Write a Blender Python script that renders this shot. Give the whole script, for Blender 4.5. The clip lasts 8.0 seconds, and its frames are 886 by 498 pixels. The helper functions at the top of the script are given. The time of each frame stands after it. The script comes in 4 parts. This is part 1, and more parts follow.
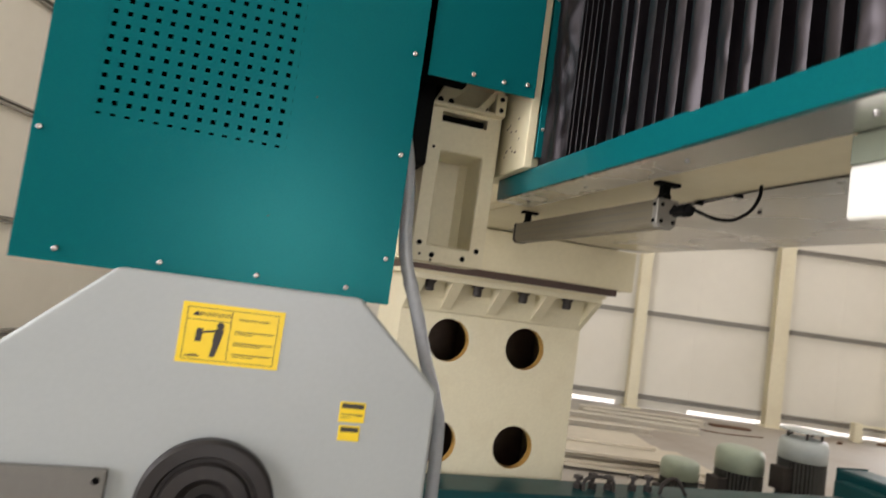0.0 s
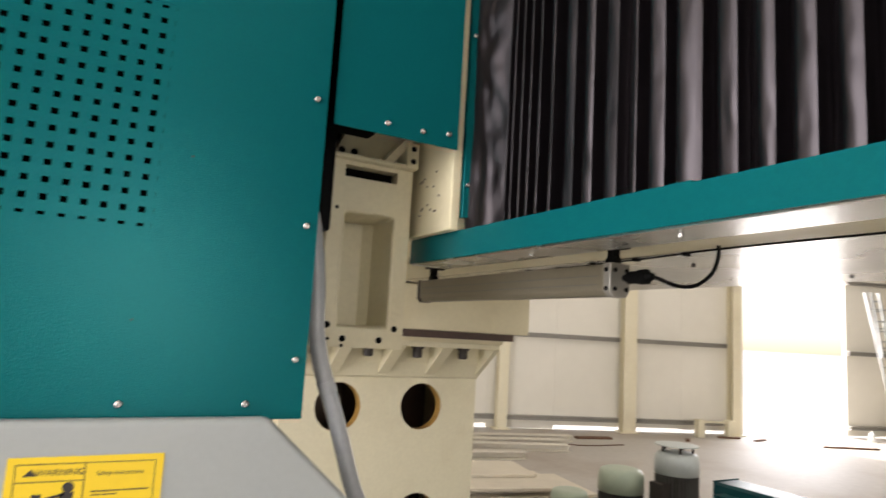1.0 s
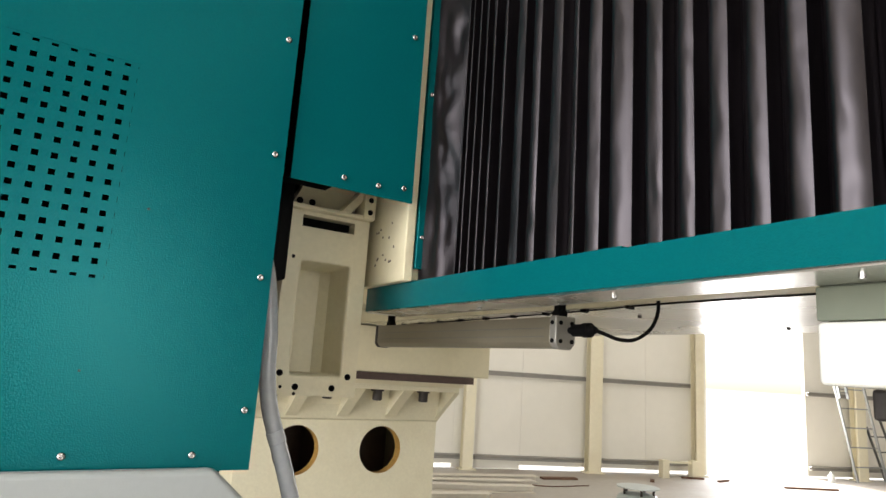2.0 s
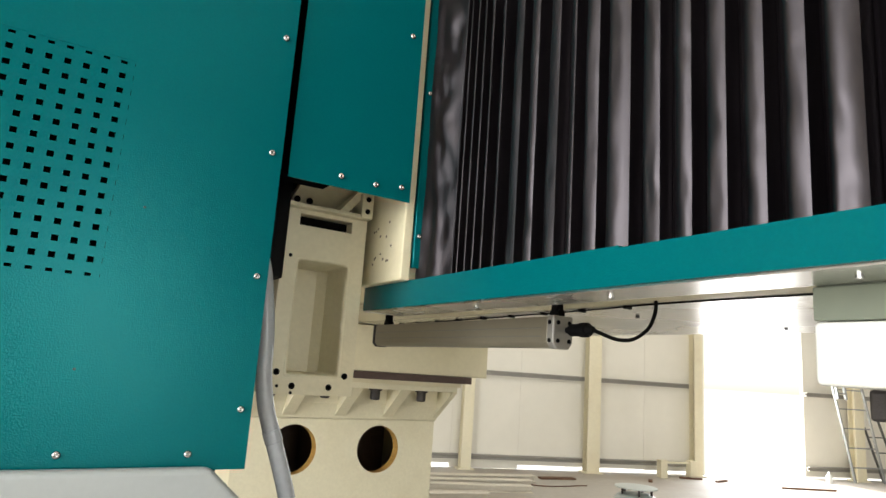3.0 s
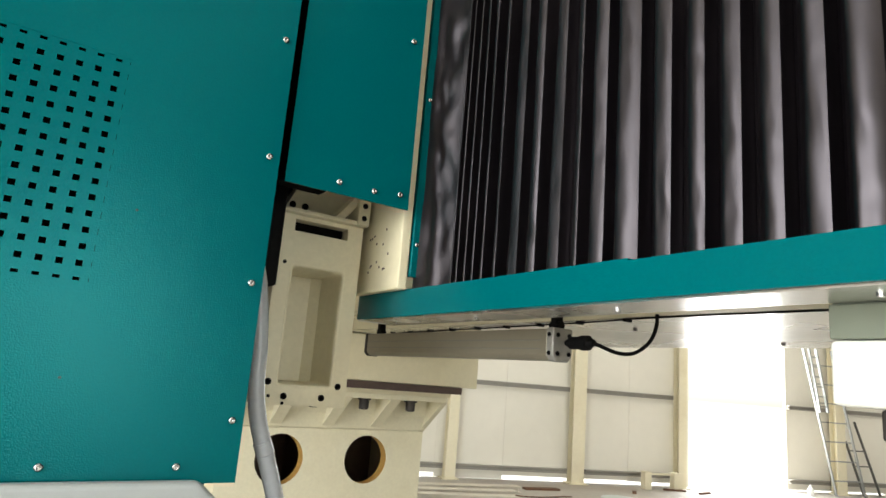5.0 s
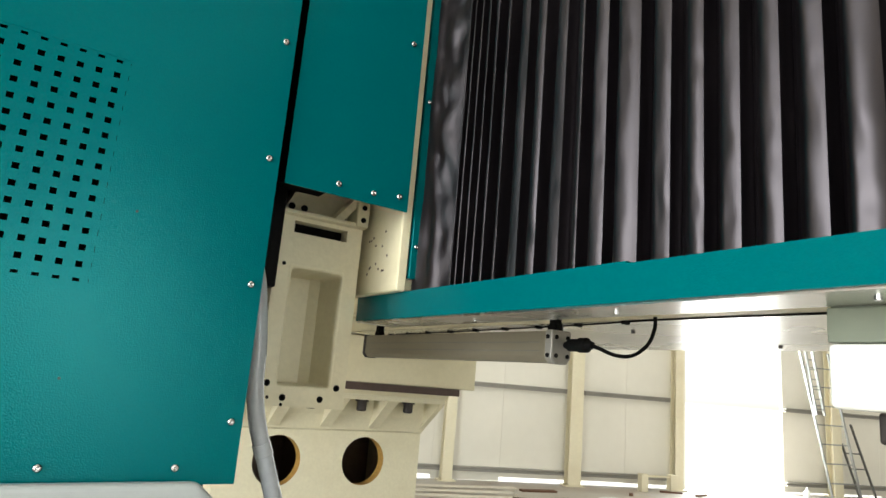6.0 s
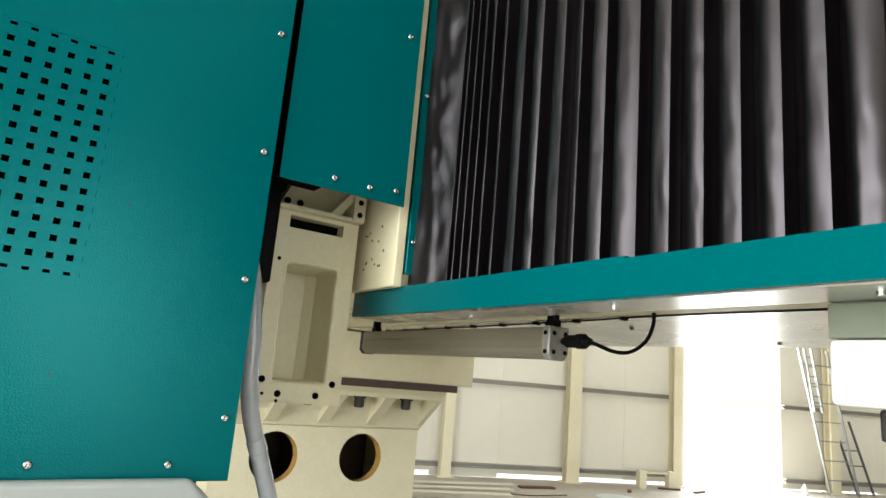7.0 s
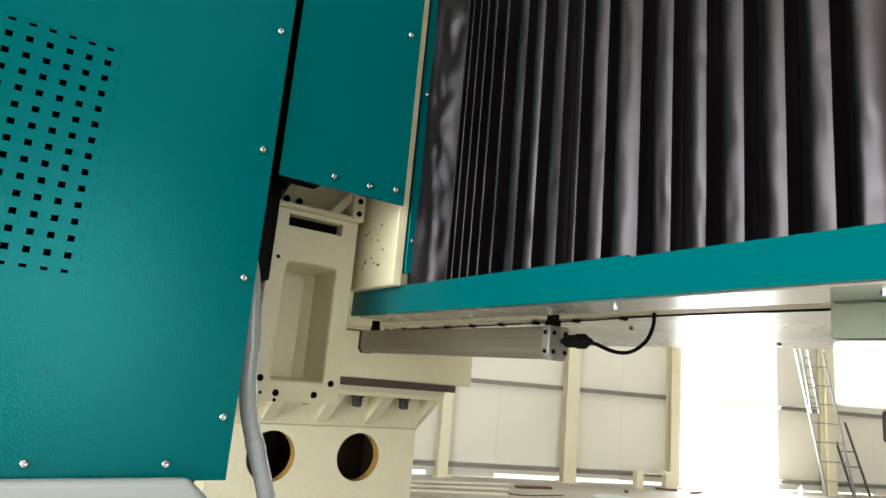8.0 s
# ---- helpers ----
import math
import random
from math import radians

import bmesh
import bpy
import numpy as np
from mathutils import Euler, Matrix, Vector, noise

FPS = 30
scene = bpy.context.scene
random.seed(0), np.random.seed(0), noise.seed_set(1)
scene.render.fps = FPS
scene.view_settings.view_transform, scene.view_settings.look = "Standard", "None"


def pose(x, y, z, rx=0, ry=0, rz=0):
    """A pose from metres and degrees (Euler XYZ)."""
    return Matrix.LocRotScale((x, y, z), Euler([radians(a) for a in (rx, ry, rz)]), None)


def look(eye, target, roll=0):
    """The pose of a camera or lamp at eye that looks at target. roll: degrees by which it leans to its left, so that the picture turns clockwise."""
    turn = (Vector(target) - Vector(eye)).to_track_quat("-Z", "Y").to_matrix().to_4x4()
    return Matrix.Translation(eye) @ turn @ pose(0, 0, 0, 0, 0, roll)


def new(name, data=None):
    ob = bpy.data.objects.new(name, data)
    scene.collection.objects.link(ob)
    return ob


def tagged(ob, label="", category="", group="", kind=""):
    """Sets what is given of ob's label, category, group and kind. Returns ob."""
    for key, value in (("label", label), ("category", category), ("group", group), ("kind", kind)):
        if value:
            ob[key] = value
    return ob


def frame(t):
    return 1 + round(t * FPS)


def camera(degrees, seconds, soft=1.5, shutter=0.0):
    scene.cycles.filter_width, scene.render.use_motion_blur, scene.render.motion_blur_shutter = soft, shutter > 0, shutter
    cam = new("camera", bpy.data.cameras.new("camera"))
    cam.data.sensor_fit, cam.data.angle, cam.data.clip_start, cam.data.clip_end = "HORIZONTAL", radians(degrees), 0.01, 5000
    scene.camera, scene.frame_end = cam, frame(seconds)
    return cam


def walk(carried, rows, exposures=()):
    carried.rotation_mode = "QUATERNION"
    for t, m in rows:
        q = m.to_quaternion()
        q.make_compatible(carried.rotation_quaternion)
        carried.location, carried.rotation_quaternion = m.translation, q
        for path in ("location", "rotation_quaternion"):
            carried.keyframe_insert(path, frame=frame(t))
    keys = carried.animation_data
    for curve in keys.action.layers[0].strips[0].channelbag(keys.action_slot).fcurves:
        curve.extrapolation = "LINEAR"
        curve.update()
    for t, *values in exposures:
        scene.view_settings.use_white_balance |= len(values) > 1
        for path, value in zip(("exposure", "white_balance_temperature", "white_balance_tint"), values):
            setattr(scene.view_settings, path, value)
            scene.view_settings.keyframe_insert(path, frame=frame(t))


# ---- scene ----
cam = camera(69.62, 8.0, shutter=0.5)
PATH = [
    (0, (0.0007, -0.0073, 1.2829), (0.5421, 1.9129, 1.4246), 7.91),
    (0.3, (-0.0178, 0.0755, 1.3171), (0.6404, 1.9533, 1.5183), 8.16),
    (0.5, (-0.0368, 0.1505, 1.3392), (0.7153, 1.9898, 1.5662), 5.77),
    (0.7, (-0.0548, 0.1952, 1.3773), (0.7761, 1.9962, 1.6346), 4.94),
    (1, (-0.0561, 0.2659, 1.3978), (0.8991, 2.0040, 1.6564), 3.34),
    (1.2, (-0.0553, 0.2698, 1.4062), (0.9696, 1.9610, 1.7057), 3.50),
    (1.5, (-0.0489, 0.2581, 1.4160), (0.9880, 1.9381, 1.7360), 4.04),
    (2, (-0.0487, 0.2140, 1.4249), (0.9710, 1.8934, 1.7988), 3.82),
    (3.5, (-0.0433, 0.2159, 1.4246), (0.9845, 1.8904, 1.7985), 4.15),
    (4, (-0.0473, 0.2351, 1.4258), (0.9918, 1.9010, 1.8066), 4.33),
    (4.5, (-0.0498, 0.2470, 1.4292), (0.9992, 1.9039, 1.8220), 4.56),
    (6, (-0.0566, 0.2462, 1.4297), (1.0032, 1.8930, 1.8357), 4.85),
    (6.5, (-0.0521, 0.2502, 1.4290), (1.0127, 1.8950, 1.8297), 4.99),
    (7, (-0.0462, 0.2539, 1.4294), (1.0178, 1.9004, 1.8257), 4.92),
    (7.5, (-0.0456, 0.2543, 1.4299), (1.0188, 1.9002, 1.8274), 4.81),
    (8, (-0.0468, 0.2599, 1.4286), (1.0233, 1.9025, 1.8248), 5.10),
]
walk(cam, [(t, look(eye, target, roll)) for t, eye, target, roll in PATH],
     exposures=[(0, 0.86, 6600, 17), (0.5, 0.97, 6600, 17), (1, 0.89, 6700, 17), (1.5, 0.80, 6700, 17), (2, 1.02, 6500, 13), (4, 1.13, 6500, 10), (6, 1.2, 6400, 7), (8, 1.2, 6400, 6)])

# ---- world, sun, large lights ----
world = bpy.data.worlds.new("world")
scene.world = world
world.use_nodes = True
wn = world.node_tree
sky = wn.nodes.new("ShaderNodeTexSky")
sky.sky_type, sky.sun_disc = "NISHITA", False
sky.sun_elevation, sky.sun_rotation = radians(42), radians(0)
wn.links.new(sky.outputs[0], wn.nodes["Background"].inputs[0])
wn.nodes["Background"].inputs[1].default_value = 0.15
sun = new("sun", bpy.data.lights.new("sun", "SUN"))
sun.data.energy, sun.data.angle, sun.data.color = 4.0, radians(0.6), (1.0, 0.95, 0.88)
sun.matrix_world = look((0, 0, 20), (-0.1, -9.0, 12.0))

# The hall stands askew to the machine: its own frame, x along the north wall, y out of it.
HALL = pose(7.66, 7.95, 0, 0, 0, -17.57)
HALL_W, HALL_E, HALL_S, ROOF = -10.0, 14.0, -24.0, 6.4
SKYLIGHTS = [(-7.5, -5.5), (-1.0, 1.0), (6.0, 8.0)]


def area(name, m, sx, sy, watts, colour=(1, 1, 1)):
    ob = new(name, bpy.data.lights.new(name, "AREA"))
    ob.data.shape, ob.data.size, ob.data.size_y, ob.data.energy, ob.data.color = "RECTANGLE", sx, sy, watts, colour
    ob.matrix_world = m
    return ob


for a, b in SKYLIGHTS:
    area("skylight_glow", HALL @ pose((a + b) / 2, -5.6, ROOF - 0.03), b - a - 0.1, 10.0, 44, (1.0, 0.98, 0.95))
WEST_DOOR = (-15.0, -10.5, 4.6)
area("west_door_glow", HALL @ pose(HALL_W - 0.05, (WEST_DOOR[0] + WEST_DOOR[1]) / 2, WEST_DOOR[2] / 2, 90, 0, -90), 4.3, 4.4, 335, (1.0, 0.99, 0.97))
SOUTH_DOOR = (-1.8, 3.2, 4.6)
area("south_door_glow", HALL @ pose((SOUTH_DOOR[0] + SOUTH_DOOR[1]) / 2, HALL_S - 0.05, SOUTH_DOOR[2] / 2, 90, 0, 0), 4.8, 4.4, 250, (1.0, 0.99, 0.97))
area("north_door_glow", HALL @ pose(3.17, 0.12, 1.95, 90, 0, 180), 1.9, 3.7, 110, (1.0, 0.99, 0.97))


# ---- materials ----
def material(name, colour, rough=0.5, metal=0.0, vary=0.08, grain=40.0, bump=0.1, bump_scale=300.0, bump_detail=2, coat=0.0, stain=None, stain_scale=3.0, stain_amount=0.3, gloss=0.5):
    mat = bpy.data.materials.new(name)
    mat.use_nodes = True
    t = mat.node_tree
    n, l = t.nodes, t.links
    bsdf = n["Principled BSDF"]
    geo = n.new("ShaderNodeNewGeometry")
    big, fine, relief = n.new("ShaderNodeTexNoise"), n.new("ShaderNodeTexNoise"), n.new("ShaderNodeTexNoise")
    for node, scale, detail in ((big, stain_scale, 5), (fine, grain, 3), (relief, bump_scale, bump_detail)):
        node.inputs["Scale"].default_value, node.inputs["Detail"].default_value = scale, detail
        l.new(geo.outputs["Position"], node.inputs["Vector"])
    hsv = n.new("ShaderNodeMix")
    hsv.data_type = "RGBA"
    dark = [c * (1 - 2 * vary) for c in colour]
    light = [min(1, c * (1 + vary)) for c in colour]
    hsv.inputs["A"].default_value, hsv.inputs["B"].default_value = (*dark, 1), (*light, 1)
    l.new(fine.outputs["Fac"], hsv.inputs["Factor"])
    ramp = n.new("ShaderNodeMapRange")
    ramp.inputs["From Min"].default_value, ramp.inputs["From Max"].default_value = 0.5, 0.75
    ramp.inputs["To Max"].default_value = stain_amount
    l.new(big.outputs["Fac"], ramp.inputs["Value"])
    mix = n.new("ShaderNodeMix")
    mix.data_type = "RGBA"
    mix.inputs["B"].default_value = (*(stain or [c * 0.6 for c in colour]), 1)
    l.new(ramp.outputs[0], mix.inputs["Factor"])
    l.new(hsv.outputs["Result"], mix.inputs["A"])
    l.new(mix.outputs["Result"], bsdf.inputs["Base Color"])
    rr = n.new("ShaderNodeMapRange")
    rr.inputs["To Min"].default_value, rr.inputs["To Max"].default_value = max(0, rough - 0.08), min(1, rough + 0.1)
    l.new(big.outputs["Fac"], rr.inputs["Value"])
    l.new(rr.outputs[0], bsdf.inputs["Roughness"])
    bsdf.inputs["Metallic"].default_value = metal
    bsdf.inputs["Specular IOR Level"].default_value = gloss
    bsdf.inputs["Coat Weight"].default_value = coat
    if bump:
        b = n.new("ShaderNodeBump")
        b.inputs["Strength"].default_value, b.inputs["Distance"].default_value = bump, 0.002
        l.new(relief.outputs["Fac"], b.inputs["Height"])
        l.new(b.outputs[0], bsdf.inputs["Normal"])
    return mat


TEAL = material("teal_hammer_paint", (0.0002, 0.099, 0.109), 0.13, 0, 0.05, 220, 0.19, 430, bump_detail=1, stain=(0.0005, 0.105, 0.118), stain_amount=0.15, gloss=0.27)
TEAL.node_tree.nodes["Principled BSDF"].inputs["Specular Tint"].default_value = (0.20, 1.0, 0.96, 1)
DARKTEAL = material("dark_teal_paint", (0.001, 0.050, 0.056), 0.35, 0, 0.08, 60, 0.15, 200, stain=(0.004, 0.02, 0.02), stain_scale=4, stain_amount=0.5, gloss=0.2)
CREAM = material("cream_machine_paint", (0.72, 0.66, 0.46), 0.42, 0, 0.04, 60, 0.12, 160, stain=(0.5, 0.43, 0.26), stain_scale=6, stain_amount=0.25)
CAST = material("cream_cast_iron_paint", (0.70, 0.65, 0.47), 0.45, 0, 0.05, 90, 0.3, 90, stain=(0.55, 0.47, 0.3), stain_scale=9, stain_amount=0.25)
OCHRE = material("ochre_primer", (0.42, 0.24, 0.06), 0.6, 0, 0.15, 80, 0.2, 120)
WHITE = material("pale_grey_enamel", (0.355, 0.383, 0.378), 0.35, 0, 0.03, 90, 0.06, 350, stain=(0.325, 0.35, 0.345), stain_amount=0.2)
GLOSSWHITE = material("white_enamel", (0.80, 0.80, 0.74), 0.25, 0, 0.03, 60, 0.04, 300)
BLACK = material("black_rubber", (0.006, 0.006, 0.006), 0.6, 0, 0.2, 80, 0.1, gloss=0.06)
# Near-black that stands in for the shade inside the machine's hollows.
HOLLOWSHADE = material("hollow_shade", (0.005, 0.0045, 0.004), 0.8, 0, 0.2, 30, 0.1, gloss=0.03)
PVC = material("black_coated_fabric", (0.0025, 0.0018, 0.0023), 0.35, 0, 0.2, 30, 0.25, 18, stain=(0.005, 0.0035, 0.0045), stain_scale=5, stain_amount=0.5, gloss=0.55)
PVC.node_tree.nodes["Principled BSDF"].inputs["Specular Tint"].default_value = (1.0, 0.90, 0.95, 1)
STEEL = material("bright_steel", (0.46, 0.46, 0.45), 0.22, 1, 0.05, 150, 0.05, 400)
PLATE = material("brushed_steel_plate", (0.66, 0.65, 0.62), 0.26, 1, 0.06, 60, 0.06, 300, stain=(0.36, 0.34, 0.3), stain_scale=2.5, stain_amount=0.4)
ALU = material("anodised_aluminium", (0.20, 0.178, 0.130), 0.40, 0.3, 0.04, 90, 0.06, 500)
ALUCAP = material("cast_aluminium_cap", (0.30, 0.29, 0.265), 0.45, 0.4, 0.05, 120, 0.15, 400)
INNER = material("brown_column_inside", (0.15, 0.10, 0.07), 0.7, 0, 0.15, 30, 0.1)
BROWN = material("oiled_dark_strip", (0.075, 0.045, 0.035), 0.5, 0, 0.2, 60, 0.2, 100)
HOSE = material("grey_plastic_hose", (0.34, 0.36, 0.38), 0.24, 0, 0.08, 80, 0.12, 60)
YELLOW = material("yellow_sticker", (0.85, 0.60, 0.01), 0.4, 0, 0.03, 60, 0.0)
INK = material("black_print", (0.03, 0.026, 0.02), 0.5, 0, 0.05, 60, 0.0)
KNOB = material("black_plastic", (0.022, 0.019, 0.018), 0.4, 0, 0.15, 80, 0.1, gloss=0.3)
GREYPLATE = material("grey_brown_plate", (0.15, 0.145, 0.13), 0.45, 0.2, 0.06, 60, 0.1)
WALLPAINT = material("cream_wall_sheet", (0.81, 0.78, 0.69), 0.5, 0, 0.02, 6, 0.04, 30, stain=(0.68, 0.65, 0.55), stain_scale=0.8, stain_amount=0.35)
HALLSTEEL = material("cream_frame_paint", (0.80, 0.74, 0.55), 0.5, 0, 0.04, 20, 0.06, 60, stain=(0.62, 0.52, 0.34), stain_scale=2, stain_amount=0.35)
GALV = material("galvanised_girt", (0.36, 0.34, 0.30), 0.5, 0.2, 0.1, 20, 0.05)
CONCRETE = material("pale_concrete", (0.46, 0.43, 0.38), 0.6, 0, 0.08, 12, 0.2, 40, stain=(0.30, 0.22, 0.16), stain_scale=0.7, stain_amount=0.6)
BOARD = material("cream_sheet_stock", (0.68, 0.62, 0.50), 0.55, 0, 0.06, 15, 0.1, 60, stain_scale=2)
PALE = material("pale_cream_profile_paint", (0.68, 0.63, 0.53), 0.5, 0, 0.06, 20, 0.1, 60, stain_scale=2)
RUST = material("rusty_scrap", (0.16, 0.08, 0.045), 0.8, 0, 0.3, 20, 0.3, 60)
MOTORGREEN = material("pale_green_enamel", (0.42, 0.50, 0.40), 0.35, 0, 0.05, 40, 0.08)
MOTORGREY = material("pale_grey_blue_enamel", (0.52, 0.57, 0.56), 0.38, 0, 0.05, 40, 0.08)
FIN = material("grey_motor_fin", (0.12, 0.12, 0.11), 0.5, 0.1, 0.15, 60, 0.1)
# White head enamel with shade and teal reflection put into its colour.
HEADSHADE = material("shaded_white_enamel", (0.17, 0.19, 0.145), 0.3, 0, 0.05, 40, 0.06)
IRON = material("dark_finned_iron", (0.04, 0.033, 0.03), 0.55, 0.2, 0.2, 60, 0.2)
EARTH = material("sunlit_yard", (0.55, 0.52, 0.46), 0.85, 0, 0.15, 3, 0.2, 20, stain_scale=0.4)
LADDER = material("ladder_aluminium", (0.36, 0.37, 0.36), 0.45, 0.5, 0.05, 40, 0.05)
BOTTLE = material("pale_plastic_bottle", (0.72, 0.74, 0.72), 0.3, 0, 0.04, 40, 0.0)

MILKY = material("milky_plastic_sheet", (0.75, 0.77, 0.76), 0.6, 0, 0.03, 10, 0.0)

# ---- building helpers ----
PLACE = {}


def thing(name, base, label, category, group="", kind="", m=None):
    """An empty at the thing's base; its parts are given in world places, or in the frame m."""
    ob = new(name)
    ob.empty_display_size = 0.1
    ob.matrix_world = (m or Matrix()) @ pose(*base)
    PLACE[ob] = (m or Matrix()) @ pose(*base), m or Matrix()
    return tagged(ob, label, category, group, kind)


def part(name, bm, mat, parent, label="", smooth=False):
    mesh = bpy.data.meshes.new(name)
    at, m = PLACE[parent]
    bm.transform(at.inverted() @ m)
    bmesh.ops.recalc_face_normals(bm, faces=bm.faces)
    bm.to_mesh(mesh)
    bm.free()
    for f in mesh.polygons:
        f.use_smooth = smooth
    mesh.materials.append(mat)
    ob = new(name, mesh)
    ob.parent = parent
    PLACE[ob] = at, m
    return tagged(ob, label) if label else ob


def shared(name, mesh, parent, place, label=""):
    """A further object on a mesh already made, at a place in the parent's frame."""
    ob = new(name, mesh)
    ob.parent = parent
    at, m = PLACE[parent]
    ob.matrix_basis = at.inverted() @ m @ place
    PLACE[ob] = PLACE[parent]
    return tagged(ob, label) if label else ob


def box(x0, x1, y0, y1, z0, z1, bevel=0.0, segments=2, bm=None):
    new_bm = bmesh.new()
    r = bmesh.ops.create_cube(new_bm, size=1)
    for v in r["verts"]:
        v.co = Vector(((x0 + x1) / 2 + v.co.x * (x1 - x0), (y0 + y1) / 2 + v.co.y * (y1 - y0), (z0 + z1) / 2 + v.co.z * (z1 - z0)))
    if bevel:
        bmesh.ops.bevel(new_bm, geom=new_bm.edges[:], offset=bevel, segments=segments, affect="EDGES", profile=0.5)
    return join(bm, new_bm)


def join(bm, more):
    if bm is None:
        return more
    mesh = bpy.data.meshes.new("scratch")
    more.to_mesh(mesh)
    more.free()
    bm.from_mesh(mesh)
    bpy.data.meshes.remove(mesh)
    return bm


def prism(points, axis, a, b, bevel=0.0, bm=None, segments=2):
    """A polygon in the plane across the axis, drawn out from a to b. Points are the two other coordinates in order."""
    n = bmesh.new()
    def at(p, d):
        return {"x": (d, p[0], p[1]), "y": (p[0], d, p[1]), "z": (p[0], p[1], d)}[axis]
    va = [n.verts.new(at(p, a)) for p in points]
    vb = [n.verts.new(at(p, b)) for p in points]
    n.faces.new(va)
    n.faces.new(vb[::-1])
    for i in range(len(points)):
        j = (i + 1) % len(points)
        n.faces.new((va[j], va[i], vb[i], vb[j]))
    bmesh.ops.recalc_face_normals(n, faces=n.faces)
    if bevel:
        bmesh.ops.bevel(n, geom=n.edges[:], offset=bevel, segments=segments, affect="EDGES", profile=0.5)
    return join(bm, n)


def turned(profile, centre, axis="z", steps=32, bm=None):
    """A turned body: rows of (radius, height) along the axis from the centre."""
    n = bmesh.new()
    rings = []
    for r, h in profile:
        ring = []
        for k in range(steps):
            a = 2 * math.pi * k / steps
            c, s = r * math.cos(a), r * math.sin(a)
            ring.append(n.verts.new({"z": (c, s, h), "y": (c, h, s), "x": (h, c, s)}[axis]))
        rings.append(ring)
    for p, q in zip(rings, rings[1:]):
        for k in range(steps):
            n.faces.new((p[k], p[(k + 1) % steps], q[(k + 1) % steps], q[k]))
    n.faces.new(rings[0][::-1])
    n.faces.new(rings[-1])
    bmesh.ops.remove_doubles(n, verts=n.verts, dist=1e-6)
    bmesh.ops.translate(n, verts=n.verts, vec=centre)
    return join(bm, n)


def tube(points, radius, steps=10, sub=8, bm=None):
    """A round tube along a smooth line through the points."""
    pts = [Vector(p) for p in points]
    line = []
    ext = [pts[0] * 2 - pts[1]] + pts + [pts[-1] * 2 - pts[-2]]
    for i in range(1, len(ext) - 2):
        p0, p1, p2, p3 = ext[i - 1:i + 3]
        for k in range(sub):
            t = k / sub
            line.append(0.5 * (2 * p1 + (p2 - p0) * t + (2 * p0 - 5 * p1 + 4 * p2 - p3) * t * t + (3 * p1 - p0 - 3 * p2 + p3) * t ** 3))
    line.append(pts[-1])
    n = bmesh.new()
    rings, side = [], None
    for i, p in enumerate(line):
        d = (line[min(i + 1, len(line) - 1)] - line[max(i - 1, 0)]).normalized()
        if side is None:
            side = d.orthogonal().normalized()
        side = (side - d * side.dot(d)).normalized()
        up = d.cross(side)
        rings.append([n.verts.new(p + radius * (math.cos(a) * side + math.sin(a) * up)) for a in (2 * math.pi * k / steps for k in range(steps))])
    for p, q in zip(rings, rings[1:]):
        for k in range(steps):
            n.faces.new((p[k], p[(k + 1) % steps], q[(k + 1) % steps], q[k]))
    n.faces.new(rings[0][::-1])
    n.faces.new(rings[-1])
    return join(bm, n)


def beam_between(a, b, w, d, bm=None):
    """A square bar from a to b."""
    a, b = Vector(a), Vector(b)
    n = bmesh.new()
    bmesh.ops.create_cube(n, size=1)
    q = (b - a).to_track_quat("Z", "Y").to_matrix().to_4x4()
    bmesh.ops.transform(n, matrix=Matrix.Translation((a + b) / 2) @ q @ Matrix.Diagonal((w, d, (b - a).length, 1)), verts=n.verts)
    return join(bm, n)


def screw_mesh():
    """A domed socket screw whose head looks along -y."""
    bm = turned([(0.0061, 0.0), (0.0061, -0.0008), (0.0056, -0.0026), (0.0042, -0.0040), (0.0024, -0.0046), (0.0024, -0.0026), (0.0008, -0.0024)], (0, 0, 0), "y", 16)
    bmesh.ops.recalc_face_normals(bm, faces=bm.faces)
    mesh = bpy.data.meshes.new("screw")
    bm.to_mesh(mesh)
    bm.free()
    for f in mesh.polygons:
        f.use_smooth = True
    mesh.materials.append(STEEL)
    return mesh


def bolt_mesh(r=0.006):
    """A dark socket-head bolt sunk into its hole, looking along -y."""
    bm = turned([(r * 1.1, 0.0), (r * 1.1, -0.0012), (r * 0.95, -0.0016), (r * 0.55, -0.0016), (r * 0.5, 0.0), (r * 0.1, 0.0)], (0, 0, 0), "y", 14)
    bmesh.ops.recalc_face_normals(bm, faces=bm.faces)
    mesh = bpy.data.meshes.new("bolt")
    bm.to_mesh(mesh)
    bm.free()
    mesh.materials.append(BLACK)
    return mesh


SCREW, BOLT = screw_mesh(), bolt_mesh()


